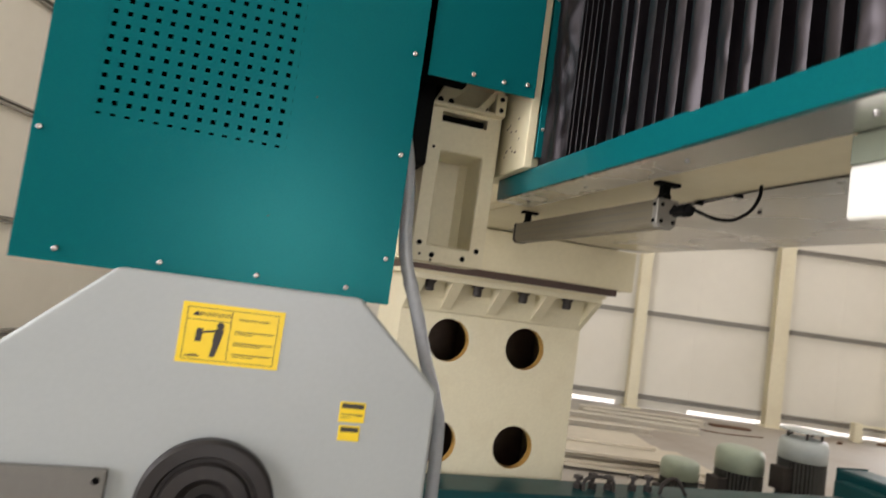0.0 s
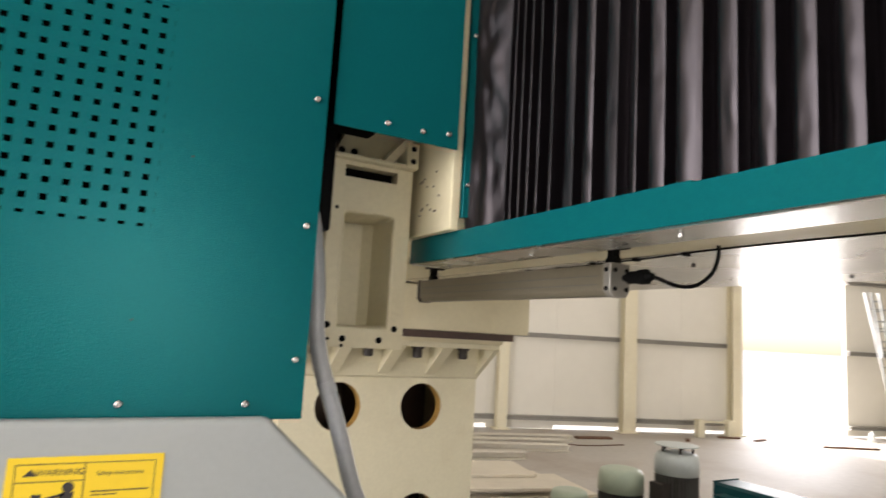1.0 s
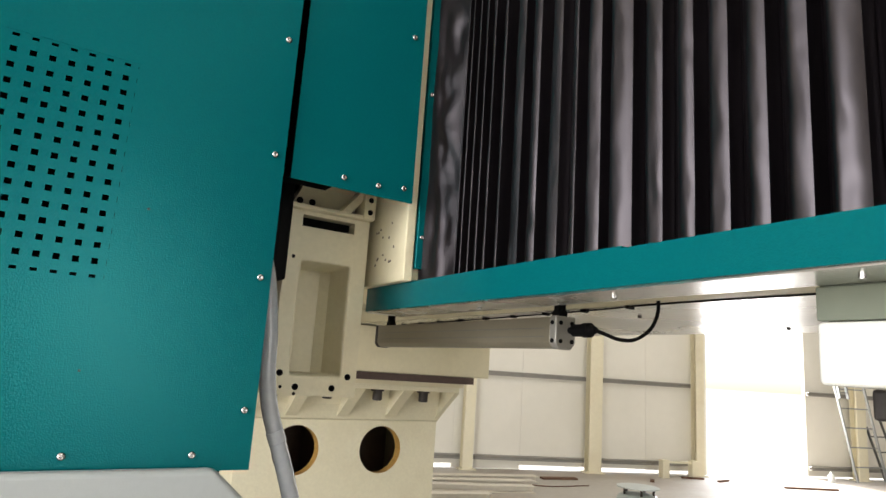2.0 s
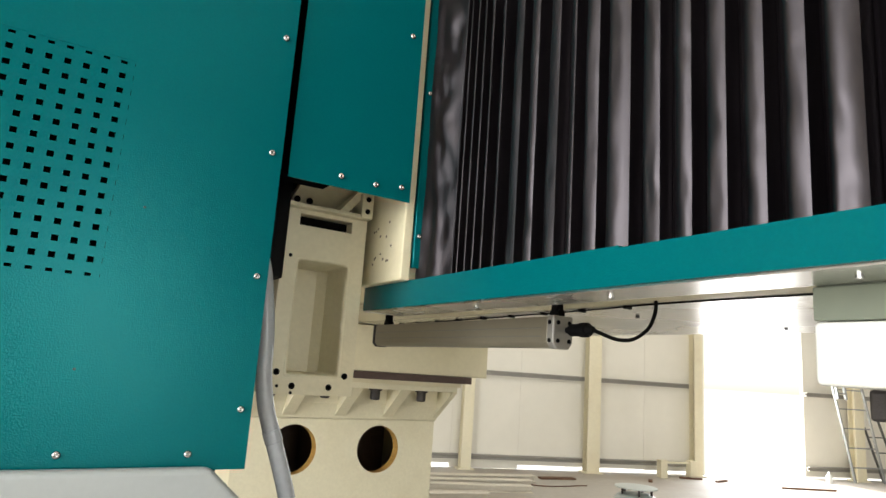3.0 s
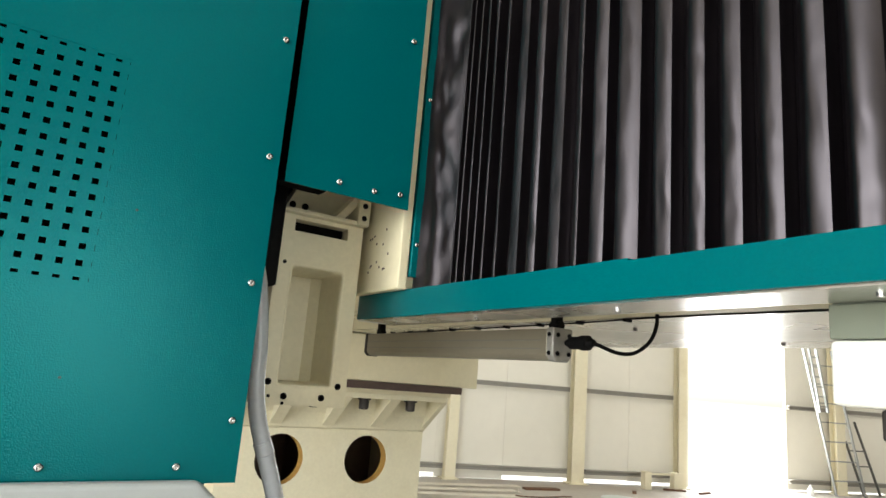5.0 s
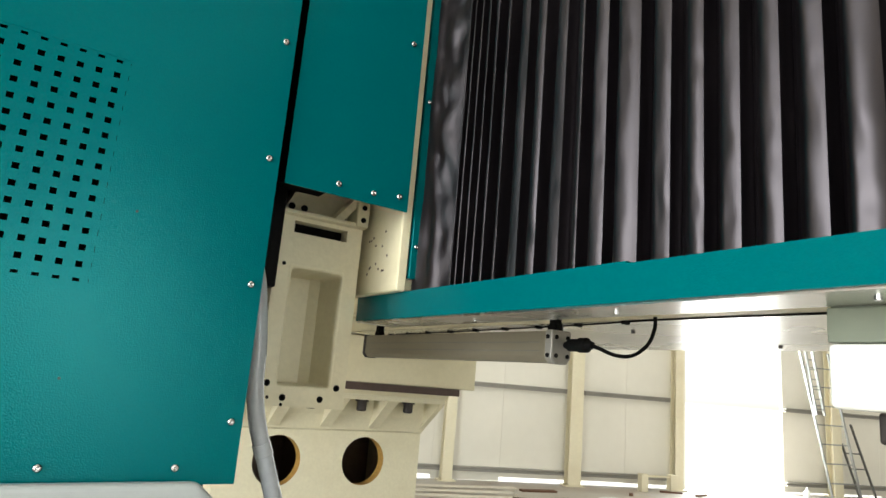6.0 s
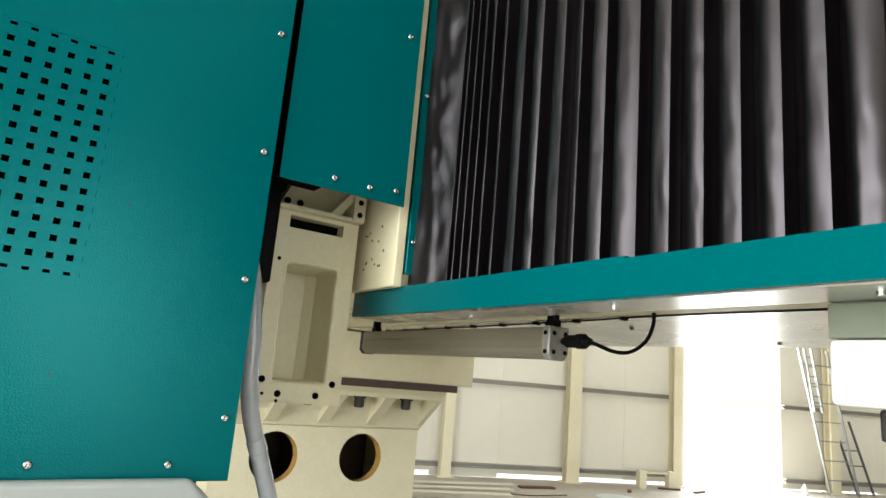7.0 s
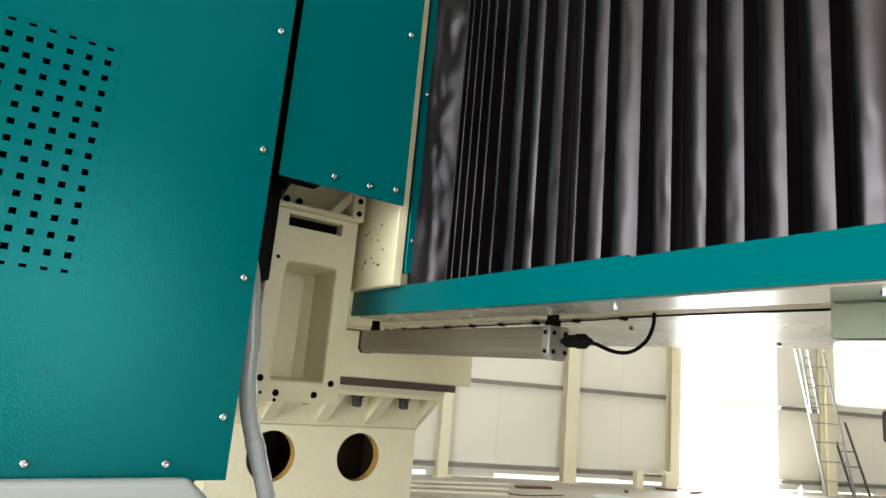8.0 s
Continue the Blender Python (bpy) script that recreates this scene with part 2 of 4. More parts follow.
def holed_plate(xs, zs, holes, y0, y1):
    """A plate across y, cut by grid lines xs and zs; the cells named in holes stay open."""
    bm = bmesh.new()
    grid = {}
    for i, x in enumerate(xs):
        for j, z in enumerate(zs):
            for k, y in enumerate((y0, y1)):
                grid[i, j, k] = bm.verts.new((x, y, z))
    def solid(i, j):
        return 0 <= i < len(xs) - 1 and 0 <= j < len(zs) - 1 and (i, j) not in holes
    for i in range(len(xs) - 1):
        for j in range(len(zs) - 1):
            if not solid(i, j):
                continue
            bm.faces.new([grid[a, b, 0] for a, b in ((i, j), (i + 1, j), (i + 1, j + 1), (i, j + 1))])
            bm.faces.new([grid[a, b, 1] for a, b in ((i, j + 1), (i + 1, j + 1), (i + 1, j), (i, j))])
            for (di, dj), (p, q) in {(-1, 0): ((i, j + 1), (i, j)), (1, 0): ((i + 1, j), (i + 1, j + 1)), (0, -1): ((i, j), (i + 1, j)), (0, 1): ((i + 1, j + 1), (i, j + 1))}.items():
                if not solid(i + di, j + dj):
                    bm.faces.new((grid[(*q, 0)], grid[(*p, 0)], grid[(*p, 1)], grid[(*q, 1)]))
    bmesh.ops.delete(bm, geom=[v for v in bm.verts if not v.link_faces], context="VERTS")
    return bm


# ---- the hall ----
def hall_thing(name, label, category, kind="structure", base=(0, 0, 0)):
    return thing(name, base, label, category, kind=kind, m=HALL)


def build_hall():
    floor = hall_thing("floor", "pale dusty concrete floor with brown stains", "floor")
    part("slab", box(HALL_W - 0.2, HALL_E + 0.2, HALL_S - 0.2, 0.0, -0.015, 0.0), CONCRETE, floor)
    ground = hall_thing("ground", "sunlit pale yard outside the hall", "ground")
    bm = bmesh.new()
    bmesh.ops.create_grid(bm, x_segments=8, y_segments=8, size=1500)
    bmesh.ops.translate(bm, verts=bm.verts, vec=(0, 0, -0.02))
    part("yard", bm, EARTH, ground)
    # North wall: sheets between posts, a raised lower edge that lets light in, and the doorway.
    north = hall_thing("wall_north", "cream painted steel sheet wall on girts", "wall")
    door0, door1, top = 2.16, 4.19, 3.9
    s = HALL_W
    k = 0
    while s < HALL_E - 0.01:
        w = min(1.1, HALL_E - s)
        if s < door0 < s + w:
            w = door0 - s
        elif door0 - 0.01 <= s < door1:
            part("sheet", box(door0, door1, 0.02, 0.08, top, ROOF), WALLPAINT, north)
            s = door1
            continue
        low = 0.06 if -3.5 <= s < -3.0 or -1.25 <= s < 0.8 else (0.05 if 0.8 <= s < 1.6 else 0.03 if 4.1 < s < 6.0 else 0.0)
        part("sheet", box(s + 0.0006, s + w - 0.0006, 0.02 + 0.001 * (k % 2), 0.08, low, ROOF, 0.0015, 1), WALLPAINT, north)
        s += w
        k += 1
    for z in (0.17, 1.44, 2.68, 3.95, 5.2):
        for a, b in ((HALL_W, -2.2), (-2.2, -0.1), (0.2, 2.0), (door1 + 0.02, HALL_E)):
            bm = box(a, b, -0.06, 0.018, z + 0.018, z + 0.036)
            box(a, b, -0.05, 0.018, z - 0.036, z - 0.018, bm=bm)
            box(a, b, -0.012, 0.018, z - 0.018, z + 0.018, bm=bm)
            part("girt", bm, GALV, north, "galvanised channel girt")
    def post(name, s, w, d=0.20):
        """A rolled H post: two flanges and a web."""
        p = hall_thing(name, "cream painted steel wall post", "post", base=(s, -0.1, 0))
        bm = box(s, s + w, -d - 0.012, -d, 0, ROOF)
        box(s, s + w, -0.074, -0.062, 0, ROOF, bm=bm)
        box(s + w / 2 - 0.005, s + w / 2 + 0.005, -d, -0.074, 0, ROOF, bm=bm)
        part("section", bm, HALLSTEEL, p)
        bm = box(s - 0.05, s + w + 0.05, -d - 0.05, -0.03, 0.0, 0.018)
        part("foot_plate", bm, HALLSTEEL, p)
    post("post_1", -2.19, 0.16)
    post("post_2", -0.135, 0.22)
    post("post_3", 1.80, 0.15)
    post("post_4", 5.07, 0.20)
    for i, s in enumerate((-4.6, -7.0, 8.0, 11.0)):
        post("post_%d" % (5 + i), s, 0.24)
    # The other walls.
    west = hall_thing("wall_west", "cream painted steel sheet wall with a wide open doorway", "wall")
    for i in range(16):
        y1 = -1.5 * i
        low = WEST_DOOR[2] if WEST_DOOR[0] - 0.1 < y1 - 0.75 < WEST_DOOR[1] + 0.1 else 0.0
        part("sheet", box(HALL_W - 0.08, HALL_W - 0.02 - 0.002 * (i % 2), y1 - 1.497, y1, low, ROOF), WALLPAINT, west)
    for z in (0.17, 1.44, 2.68, 3.95, 5.2):
        for ya, yb in (((HALL_S, -15.1), (-10.4, -0.1)) if z < WEST_DOOR[2] else ((HALL_S, -0.1),)):
            bm = box(HALL_W - 0.018, HALL_W + 0.06, ya, yb, z + 0.018, z + 0.036)
            box(HALL_W - 0.018, HALL_W + 0.05, ya, yb, z - 0.036, z - 0.018, bm=bm)
            part("girt", bm, GALV, west, "galvanised channel girt")
    east = hall_thing("wall_east", "cream painted steel sheet wall", "wall")
    part("sheeting", box(HALL_E + 0.02, HALL_E + 0.08, HALL_S, 0.1, 0, ROOF), WALLPAINT, east)
    south = hall_thing("wall_south", "cream painted steel sheet wall with an open doorway", "wall")
    part("sheeting", box(HALL_W - 0.1, SOUTH_DOOR[0], HALL_S - 0.1, HALL_S, 0, ROOF), WALLPAINT, south)
    part("sheeting", box(SOUTH_DOOR[1], HALL_E + 0.1, HALL_S - 0.1, HALL_S, 0, ROOF), WALLPAINT, south)
    part("sheeting", box(SOUTH_DOOR[0], SOUTH_DOOR[1], HALL_S - 0.1, HALL_S, SOUTH_DOOR[2], ROOF), WALLPAINT, south)
    roof = hall_thing("ceiling", "cream sheet roof with long skylights", "ceiling")
    edges = [HALL_W - 0.1] + [e for pair in SKYLIGHTS for e in pair] + [HALL_E + 0.1]
    bm = None
    for a, b in zip(edges[::2], edges[1::2]):
        bm = box(a, b, HALL_S - 0.1, 0.1, ROOF, ROOF + 0.08, bm=bm)
    for a, b in SKYLIGHTS:
        box(a, b, HALL_S - 0.1, -10.65, ROOF, ROOF + 0.08, bm=bm)
        box(a, b, -0.55, 0.1, ROOF, ROOF + 0.08, bm=bm)
    part("roof_sheet", bm, WALLPAINT, roof)
    for i, (a, b) in enumerate(SKYLIGHTS):
        sky_pane = hall_thing("window_%d" % (i + 1), "milky plastic skylight sheet in the roof", "skylight")
        part("pane", box(a - 0.05, b + 0.05, -10.75, -0.45, ROOF + 0.082, ROOF + 0.09), MILKY, sky_pane)


build_hall()


# ---- the machine ----
def build_control_box():
    t = thing("control_box", (-0.08, 1.5, 0), "teal painted control box with a square-hole vent grille", "control box")
    y = 1.295
    x0, x1, z0, z1 = -0.428, 0.267, 1.246, 2.55
    gx0, gx1, gz0, gz1 = -0.337, 0.0170, 1.5235, 1.8765
    panel = part("front_panel", holed_plate([x0, gx0, gx1, x1], [z0, gz0, gz1, z1], {(1, 1)}, y, y + 0.002), TEAL, t)
    p = 0.025
    h = 0.0046
    xs, zs, holes = [gx0], [gz0], set()
    for k in range(14):
        c = -0.326 + k * p
        xs += [c - h, c + h]
    xs += [0.0147, 0.0154, gx1]
    rows = [1.5270 + k * 0.02466 for k in range(15)]
    for j, c in enumerate(rows):
        lo, hi = (c - 0.0005, c + h) if j == 0 else ((c - h, c + 0.0005) if j == 14 else (c - h, c + h))
        zs += [lo, hi]
    zs.append(gz1)
    for i in range(15):
        for j in range(15):
            holes.add((1 + 2 * i, 1 + 2 * j))
    part("vent_grille", holed_plate(xs, zs, holes, y + 0.0006, y + 0.0022), TEAL, panel, "square-hole perforated sheet")
    bm = box(x0 + 0.001, x0 + 0.004, y + 0.003, 1.44, z0 + 0.002, z1)
    box(x1 - 0.004, x1 - 0.001, y + 0.003, y + 0.02, z0 + 0.002, z1, bm=bm)
    box(x0 + 0.004, x1 - 0.004, y + 0.003, y + 0.02, z0 + 0.002, z0 + 0.005, bm=bm)
    box(x0, x1, y, 1.44, z1, z1 + 0.003, bm=bm)
    part("side_flange", bm, TEAL, t)
    # Near-black block: the shade seen through the vent holes, as colour.
    part("backing", box(x0 + 0.02, x1 - 0.06, y + 0.06, 1.43, z0 + 0.04, z1 - 0.01), HOLLOWSHADE, t, "near-black block painting the shade behind the vent")
    part("body", box(0.338, 0.43, 1.603, 1.66, 1.75, z1, bm=box(-0.30, 0.338, 1.44, 1.66, 1.58, z1, 0.004)), BLACK, t, "black inner body")
    part("leg", box(-0.25, 0.10, 1.50, 1.64, 0.0, 1.58, 0.004), CREAM, t, "cream standing leg")
    part("stay", box(0.185, 0.225, 1.31, 1.35, 1.20, 1.25, 0.003), IRON, t, "small dark stay under the panel")
    for x, z in ((0.061, 1.644), (0.003, 1.390)):
        part("paint_chip", turned([(0.0022, 0.0), (0.0022, -0.0003), (0.001, -0.0004)], (x, y, z), "y", 7), IRON, panel, "small dark paint chip")
    for x, z in ([(0.2485, 1.340 + 0.2197 * k) for k in range(6)] + [(-0.415, 1.238 + 0.246 * k) for k in range(1, 6)]
                 + [(-0.355, 1.27)] + [(-0.178 + 0.1767 * k, 1.27) for k in range(3)]):
        shared("screw", SCREW, panel, pose(x, y, z, 0, 37 * x * 100, 0))


build_control_box()


def lettering(words, size, centre, parent, mat):
    """Flat printed words on a face that looks along -y, as a thin mesh."""
    curve = bpy.data.curves.new("print", "FONT")
    curve.body, curve.size, curve.align_x, curve.align_y, curve.extrude = words, size, "CENTER", "CENTER", 0.0002
    ob = bpy.data.objects.new("print", curve)
    mesh = bpy.data.meshes.new_from_object(ob)
    bpy.data.objects.remove(ob)
    bm = bmesh.new()
    bm.from_mesh(mesh)
    bpy.data.meshes.remove(mesh)
    bm.transform(pose(*centre, 90, 0, 0))
    return part("printed_words", bm, mat, parent)


def build_rotary_housing():
    t = thing("rotary_housing", (-0.02, 1.45, 0), "pale grey octagonal machine housing with yellow warning stickers", "machine housing")
    y = 1.265
    def octagon(r, c):
        cx, cz = -0.0175, 0.844
        return [(cx + a, cz + b) for a, b in ((c, r), (r, c + 0.014), (r, -c), (c, -r), (-c, -r), (-r, -c), (-r, c + 0.014), (-c, r))]
    shell = part("shell", prism(octagon(0.409, 0.2250), "y", y, 1.2925, 0.009, segments=4), WHITE, t)
    part("rear_shell", prism(octagon(0.394, 0.2165), "y", 1.2926, 1.60, 0.004), WHITE, t)
    part("pedestal", box(-0.28, 0.25, 1.31, 1.58, 0.0, 0.46, 0.006), CREAM, t, "cream pedestal")
    hx, hz = -0.0285, 0.8375
    part("hand_wheel", turned([(0.1234, 0.0), (0.1234, -0.019), (0.117, -0.027), (0.095, -0.029), (0.0905, -0.021), (0.0835, -0.021), (0.079, -0.031), (0.056, -0.033), (0.049, -0.022), (0.040, -0.012), (0.024, -0.012), (0.0215, -0.030), (0.016, -0.034), (0.004, -0.034)], (hx, y - 0.0002, hz), "y", 56), KNOB, shell, "black turned hub disc")
    plate = part("side_plate", box(-0.412, -0.199, y - 0.016, y - 0.0003, 0.665, 0.8955, 0.003), GREYPLATE, shell, "grey brown metal plate")
    shared("screw", BOLT, plate, pose(-0.215, y - 0.0162, 0.876))
    # The large sticker: a frame, a headed pictogram cell and lines of small print.
    x0, x1, z0, z1 = -0.1215, 0.0640, 1.0945, 1.2065
    part("warning_sticker", box(x0, x1, y - 0.0012, y - 0.0002, z0, z1), YELLOW, shell, "yellow warning sticker with black print")
    ink = bmesh.new()
    w, h = x1 - x0, z1 - z0
    def bar(a, b, lo, hi):
        box(x0 + a * w, x0 + b * w, y - 0.0016, y - 0.0011, z0 + lo * h, z0 + hi * h, bm=ink)
    def shape(points):
        prism([(x0 + a * w, z0 + b * h) for a, b in points], "y", y - 0.0016, y - 0.0011, bm=ink)
    for a, b, lo, hi in ((0.06, 0.94, 0.915, 0.925), (0.06, 0.94, 0.055, 0.065), (0.05, 0.056, 0.055, 0.925), (0.94, 0.946, 0.055, 0.925),
                         (0.475, 0.482, 0.055, 0.925), (0.06, 0.475, 0.715, 0.726),
                         (0.53, 0.91, 0.575, 0.590), (0.53, 0.70, 0.535, 0.548), (0.53, 0.91, 0.385, 0.400), (0.53, 0.80, 0.345, 0.358), (0.53, 0.91, 0.195, 0.210), (0.53, 0.74, 0.155, 0.168),
                         (0.08, 0.22, 0.105, 0.125), (0.12, 0.20, 0.130, 0.150)):
        bar(a, b, lo, hi)
    shape([(0.10, 0.785), (0.19, 0.785), (0.145, 0.865)])
    shape([(0.155, 0.36), (0.215, 0.36), (0.225, 0.58), (0.165, 0.58)])
    shape([(0.215, 0.50), (0.36, 0.545), (0.37, 0.585), (0.215, 0.53)])
    shape([(0.325, 0.36), (0.40, 0.36), (0.425, 0.59), (0.34, 0.59)])
    shape([(0.315, 0.12), (0.365, 0.12), (0.40, 0.36), (0.335, 0.36)])
    turned([(0.0070, -0.0016), (0.0070, -0.0011)], (x0 + 0.385 * w, y, z0 + 0.645 * h), "y", 10, ink)
    part("sticker_print", ink, INK, shell)
    lettering("WARNING", 0.0115, (x0 + 0.325 * w, y - 0.0014, z0 + 0.818 * h), shell, INK)
    lettering("Safety instructions", 0.0078, (x0 + 0.71 * w, y - 0.0014, z0 + 0.79 * h), shell, INK)
    for a, b, lo, hi, right in ((0.1947, 0.2457, 1.0080, 1.0475, 0.0), (0.1978, 0.2403, 0.9715, 1.0015, 1.0)):
        part("small_sticker", box(a, b, y - 0.0012, y - 0.0002, lo, hi), YELLOW, shell, "small yellow sticker")
        bm = box(a + 0.004, b - 0.003, y - 0.0016, y - 0.0011, hi - 0.0125, hi - 0.003)
        if not right:
            box(a + 0.004, b - 0.020, y - 0.0016, y - 0.0011, lo + 0.0145, lo + 0.016, bm=bm)
            box(b - 0.020, b - 0.004, y - 0.0016, y - 0.0011, lo + 0.013, lo + 0.016, bm=bm)
            box(a + 0.004, b - 0.026, y - 0.0016, y - 0.0011, lo + 0.0085, lo + 0.0098, bm=bm)
        part("small_print", bm, INK, shell)


build_rotary_housing()


def build_hose():
    t = thing("cable_hose", (0.415, 1.34, 0), "grey flexible cable hose hanging beside the control box", "hose")
    part("sleeve", tube([(0.246, 1.36, 1.70), (0.262, 1.35, 1.62), (0.275, 1.335, 1.557), (0.286, 1.33, 1.467), (0.290, 1.33, 1.400), (0.301, 1.33, 1.342), (0.318, 1.33, 1.294), (0.345, 1.33, 1.222), (0.374, 1.33, 1.136), (0.404, 1.33, 1.062), (0.428, 1.34, 0.95), (0.43, 1.34, 0.5), (0.415, 1.34, 0.012)], 0.0145, 16), HOSE, t, smooth=True)
    part("joint_band", tube([(0.3135, 1.33, 1.304), (0.318, 1.33, 1.294), (0.3222, 1.33, 1.284)], 0.0156, 16), HOSE, t, "slightly kinked joint", smooth=True)


build_hose()


def build_slide_casting():
    t = thing("slide_casting", (0.44, 1.55, 1.357), "cream painted cast iron slide with a deep pocket and bolt holes", "machine casting")
    x0, x1, z0, z1, y = 0.340, 0.521, 1.357, 1.733, 1.469
    px0, px1, pz0, pz1 = 0.3735, 0.4865, 1.395, 1.632
    sx0, sx1, sz0, sz1 = 0.370, 0.4865, 1.700, 1.7245
    xs = [x0, sx0, px0, px1, x1]
    zs = [z0, pz0, pz1, sz0, sz1, z1]
    holes = {(2, 1), (1, 3), (2, 3)}
    bm = holed_plate(xs, zs, holes, y, y + 0.125)
    box(x0, x1, y + 0.125, y + 0.13, z0, z1, bm=bm)
    body = part("body", bm, CAST, t)
    # The cast rim of the pocket: uneven, rounded over into the pocket's walls.
    rim = bmesh.new()
    def loop(inset, depth, wave):
        a, b, c, d, r = px0 + inset, px1 - inset, pz0 + inset, pz1 - inset, 0.006
        ring = []
        for cx, cz, start in ((b - r, d - r, 0), (a + r, d - r, 90), (a + r, c + r, 180), (b - r, c + r, 270)):
            for q in range(7):
                ang = radians(start + 15 * q)
                ring.append((cx + r * math.cos(ang), cz + r * math.sin(ang)))
        dense = []
        for (ax, az), (bx, bz) in zip(ring, ring[1:] + ring[:1]):
            want = 18 if math.hypot(bx - ax, bz - az) > 0.03 else 1
            for q in range(want):
                dense.append((ax + (bx - ax) * q / want, az + (bz - az) * q / want))
        mx, mz = (a + b) / 2, (c + d) / 2
        out = []
        for x, z in dense:
            w = wave * (noise.noise((x * 70, 3.1, z * 45)) + 0.5 * noise.noise((x * 160, 7.7, z * 160)))
            sx, sz = (1 if x > mx else -1), (1 if z > mz else -1)
            out.append(rim.verts.new((x - sx * w * (abs(x - mx) > 0.04), y + depth, z - sz * w * (abs(z - mz) > 0.09))))
        return out
    loops = [loop(-0.004, 0.0002, 0.0), loop(-0.002, -0.0008, 0.0006), loop(0.0012, -0.0006, 0.0018), loop(0.0032, 0.003, 0.0018), loop(0.0042, 0.012, 0.0012), loop(0.006, 0.123, 0.0004)]
    for p, q in zip(loops, loops[1:]):
        for i in range(len(p)):
            j = (i + 1) % len(p)
            rim.faces.new((p[i], p[j], q[j], q[i]))
    part("pocket_rim", rim, CAST, body, smooth=True)
    part("pocket_fillet", prism([(px1 - 0.022, y + 0.124), (px1 - 0.001, y + 0.095), (px1 - 0.001, y + 0.124)], "z", pz0 + 0.001, pz1 - 0.001), CAST, body)
    # Near-black filler paints the slot's inner shade.
    part("slot_inside", box(sx0, sx1, y + 0.03, y + 0.08, sz0, sz1), HOLLOWSHADE, body, "near-black block painting the shade in the slot")
    for x, z in ((0.356, 1.400), (0.390, 1.374), (0.468, 1.374), (0.501, 1.398)):
        shared("bolt", BOLT, body, pose(x, y - 0.0002, z))
    shared("bolt", BOLT, body, pose(0.358, y - 0.0002, 1.634) @ Matrix.Diagonal((0.6, 0.6, 0.6, 1)))
    shared("bolt", BOLT, body, pose(0.389, y - 0.0002, 1.3605) @ Matrix.Diagonal((0.5, 0.5, 0.5, 1)))
    shared("bolt", BOLT, body, pose(0.360, y - 0.0002, 1.373) @ Matrix.Diagonal((0.5, 0.5, 0.5, 1)))
    flange = part("flange", box(0.339, 0.522, y - 0.02, y + 0.13, 1.7332, 1.742, 0.002), CAST, t)
    bm = box(0.40, 0.525, y + 0.03, y + 0.13, 1.742, 1.86)
    prism([(0.346, 1.742), (0.375, 1.742), (0.43, 1.80), (0.43, 1.86), (0.40, 1.86)], "y", y + 0.012, y + 0.05, bm=bm)
    part("bracket", bm, CAST, t)
    part("rib", prism([(0.448, 1.742), (0.470, 1.742), (0.515, 1.80), (0.495, 1.80)], "y", y - 0.012, y + 0.04, 0.001), CAST, t)
    lug = part("lug", box(0.495, 0.522, y - 0.024, y + 0.03, 1.734, 1.788, 0.002), CAST, t)
    for z in (1.749, 1.776):
        shared("bolt", BOLT, lug, pose(0.509, y - 0.0242, z) @ Matrix.Diagonal((0.9, 0.9, 0.9, 1)))
    for x in (0.362, 0.389, 0.478):
        shared("bolt", BOLT, flange, pose(x, y + 0.010, 1.755) @ Matrix.Diagonal((1.1, 1.1, 1.1, 1)))
    part("neck", box(0.43, 0.66, y + 0.131, 1.72, 1.62, 2.2, 0.003), CAST, t)


build_slide_casting()


RAIL_X = 0.562
BEAM_N = 2.95


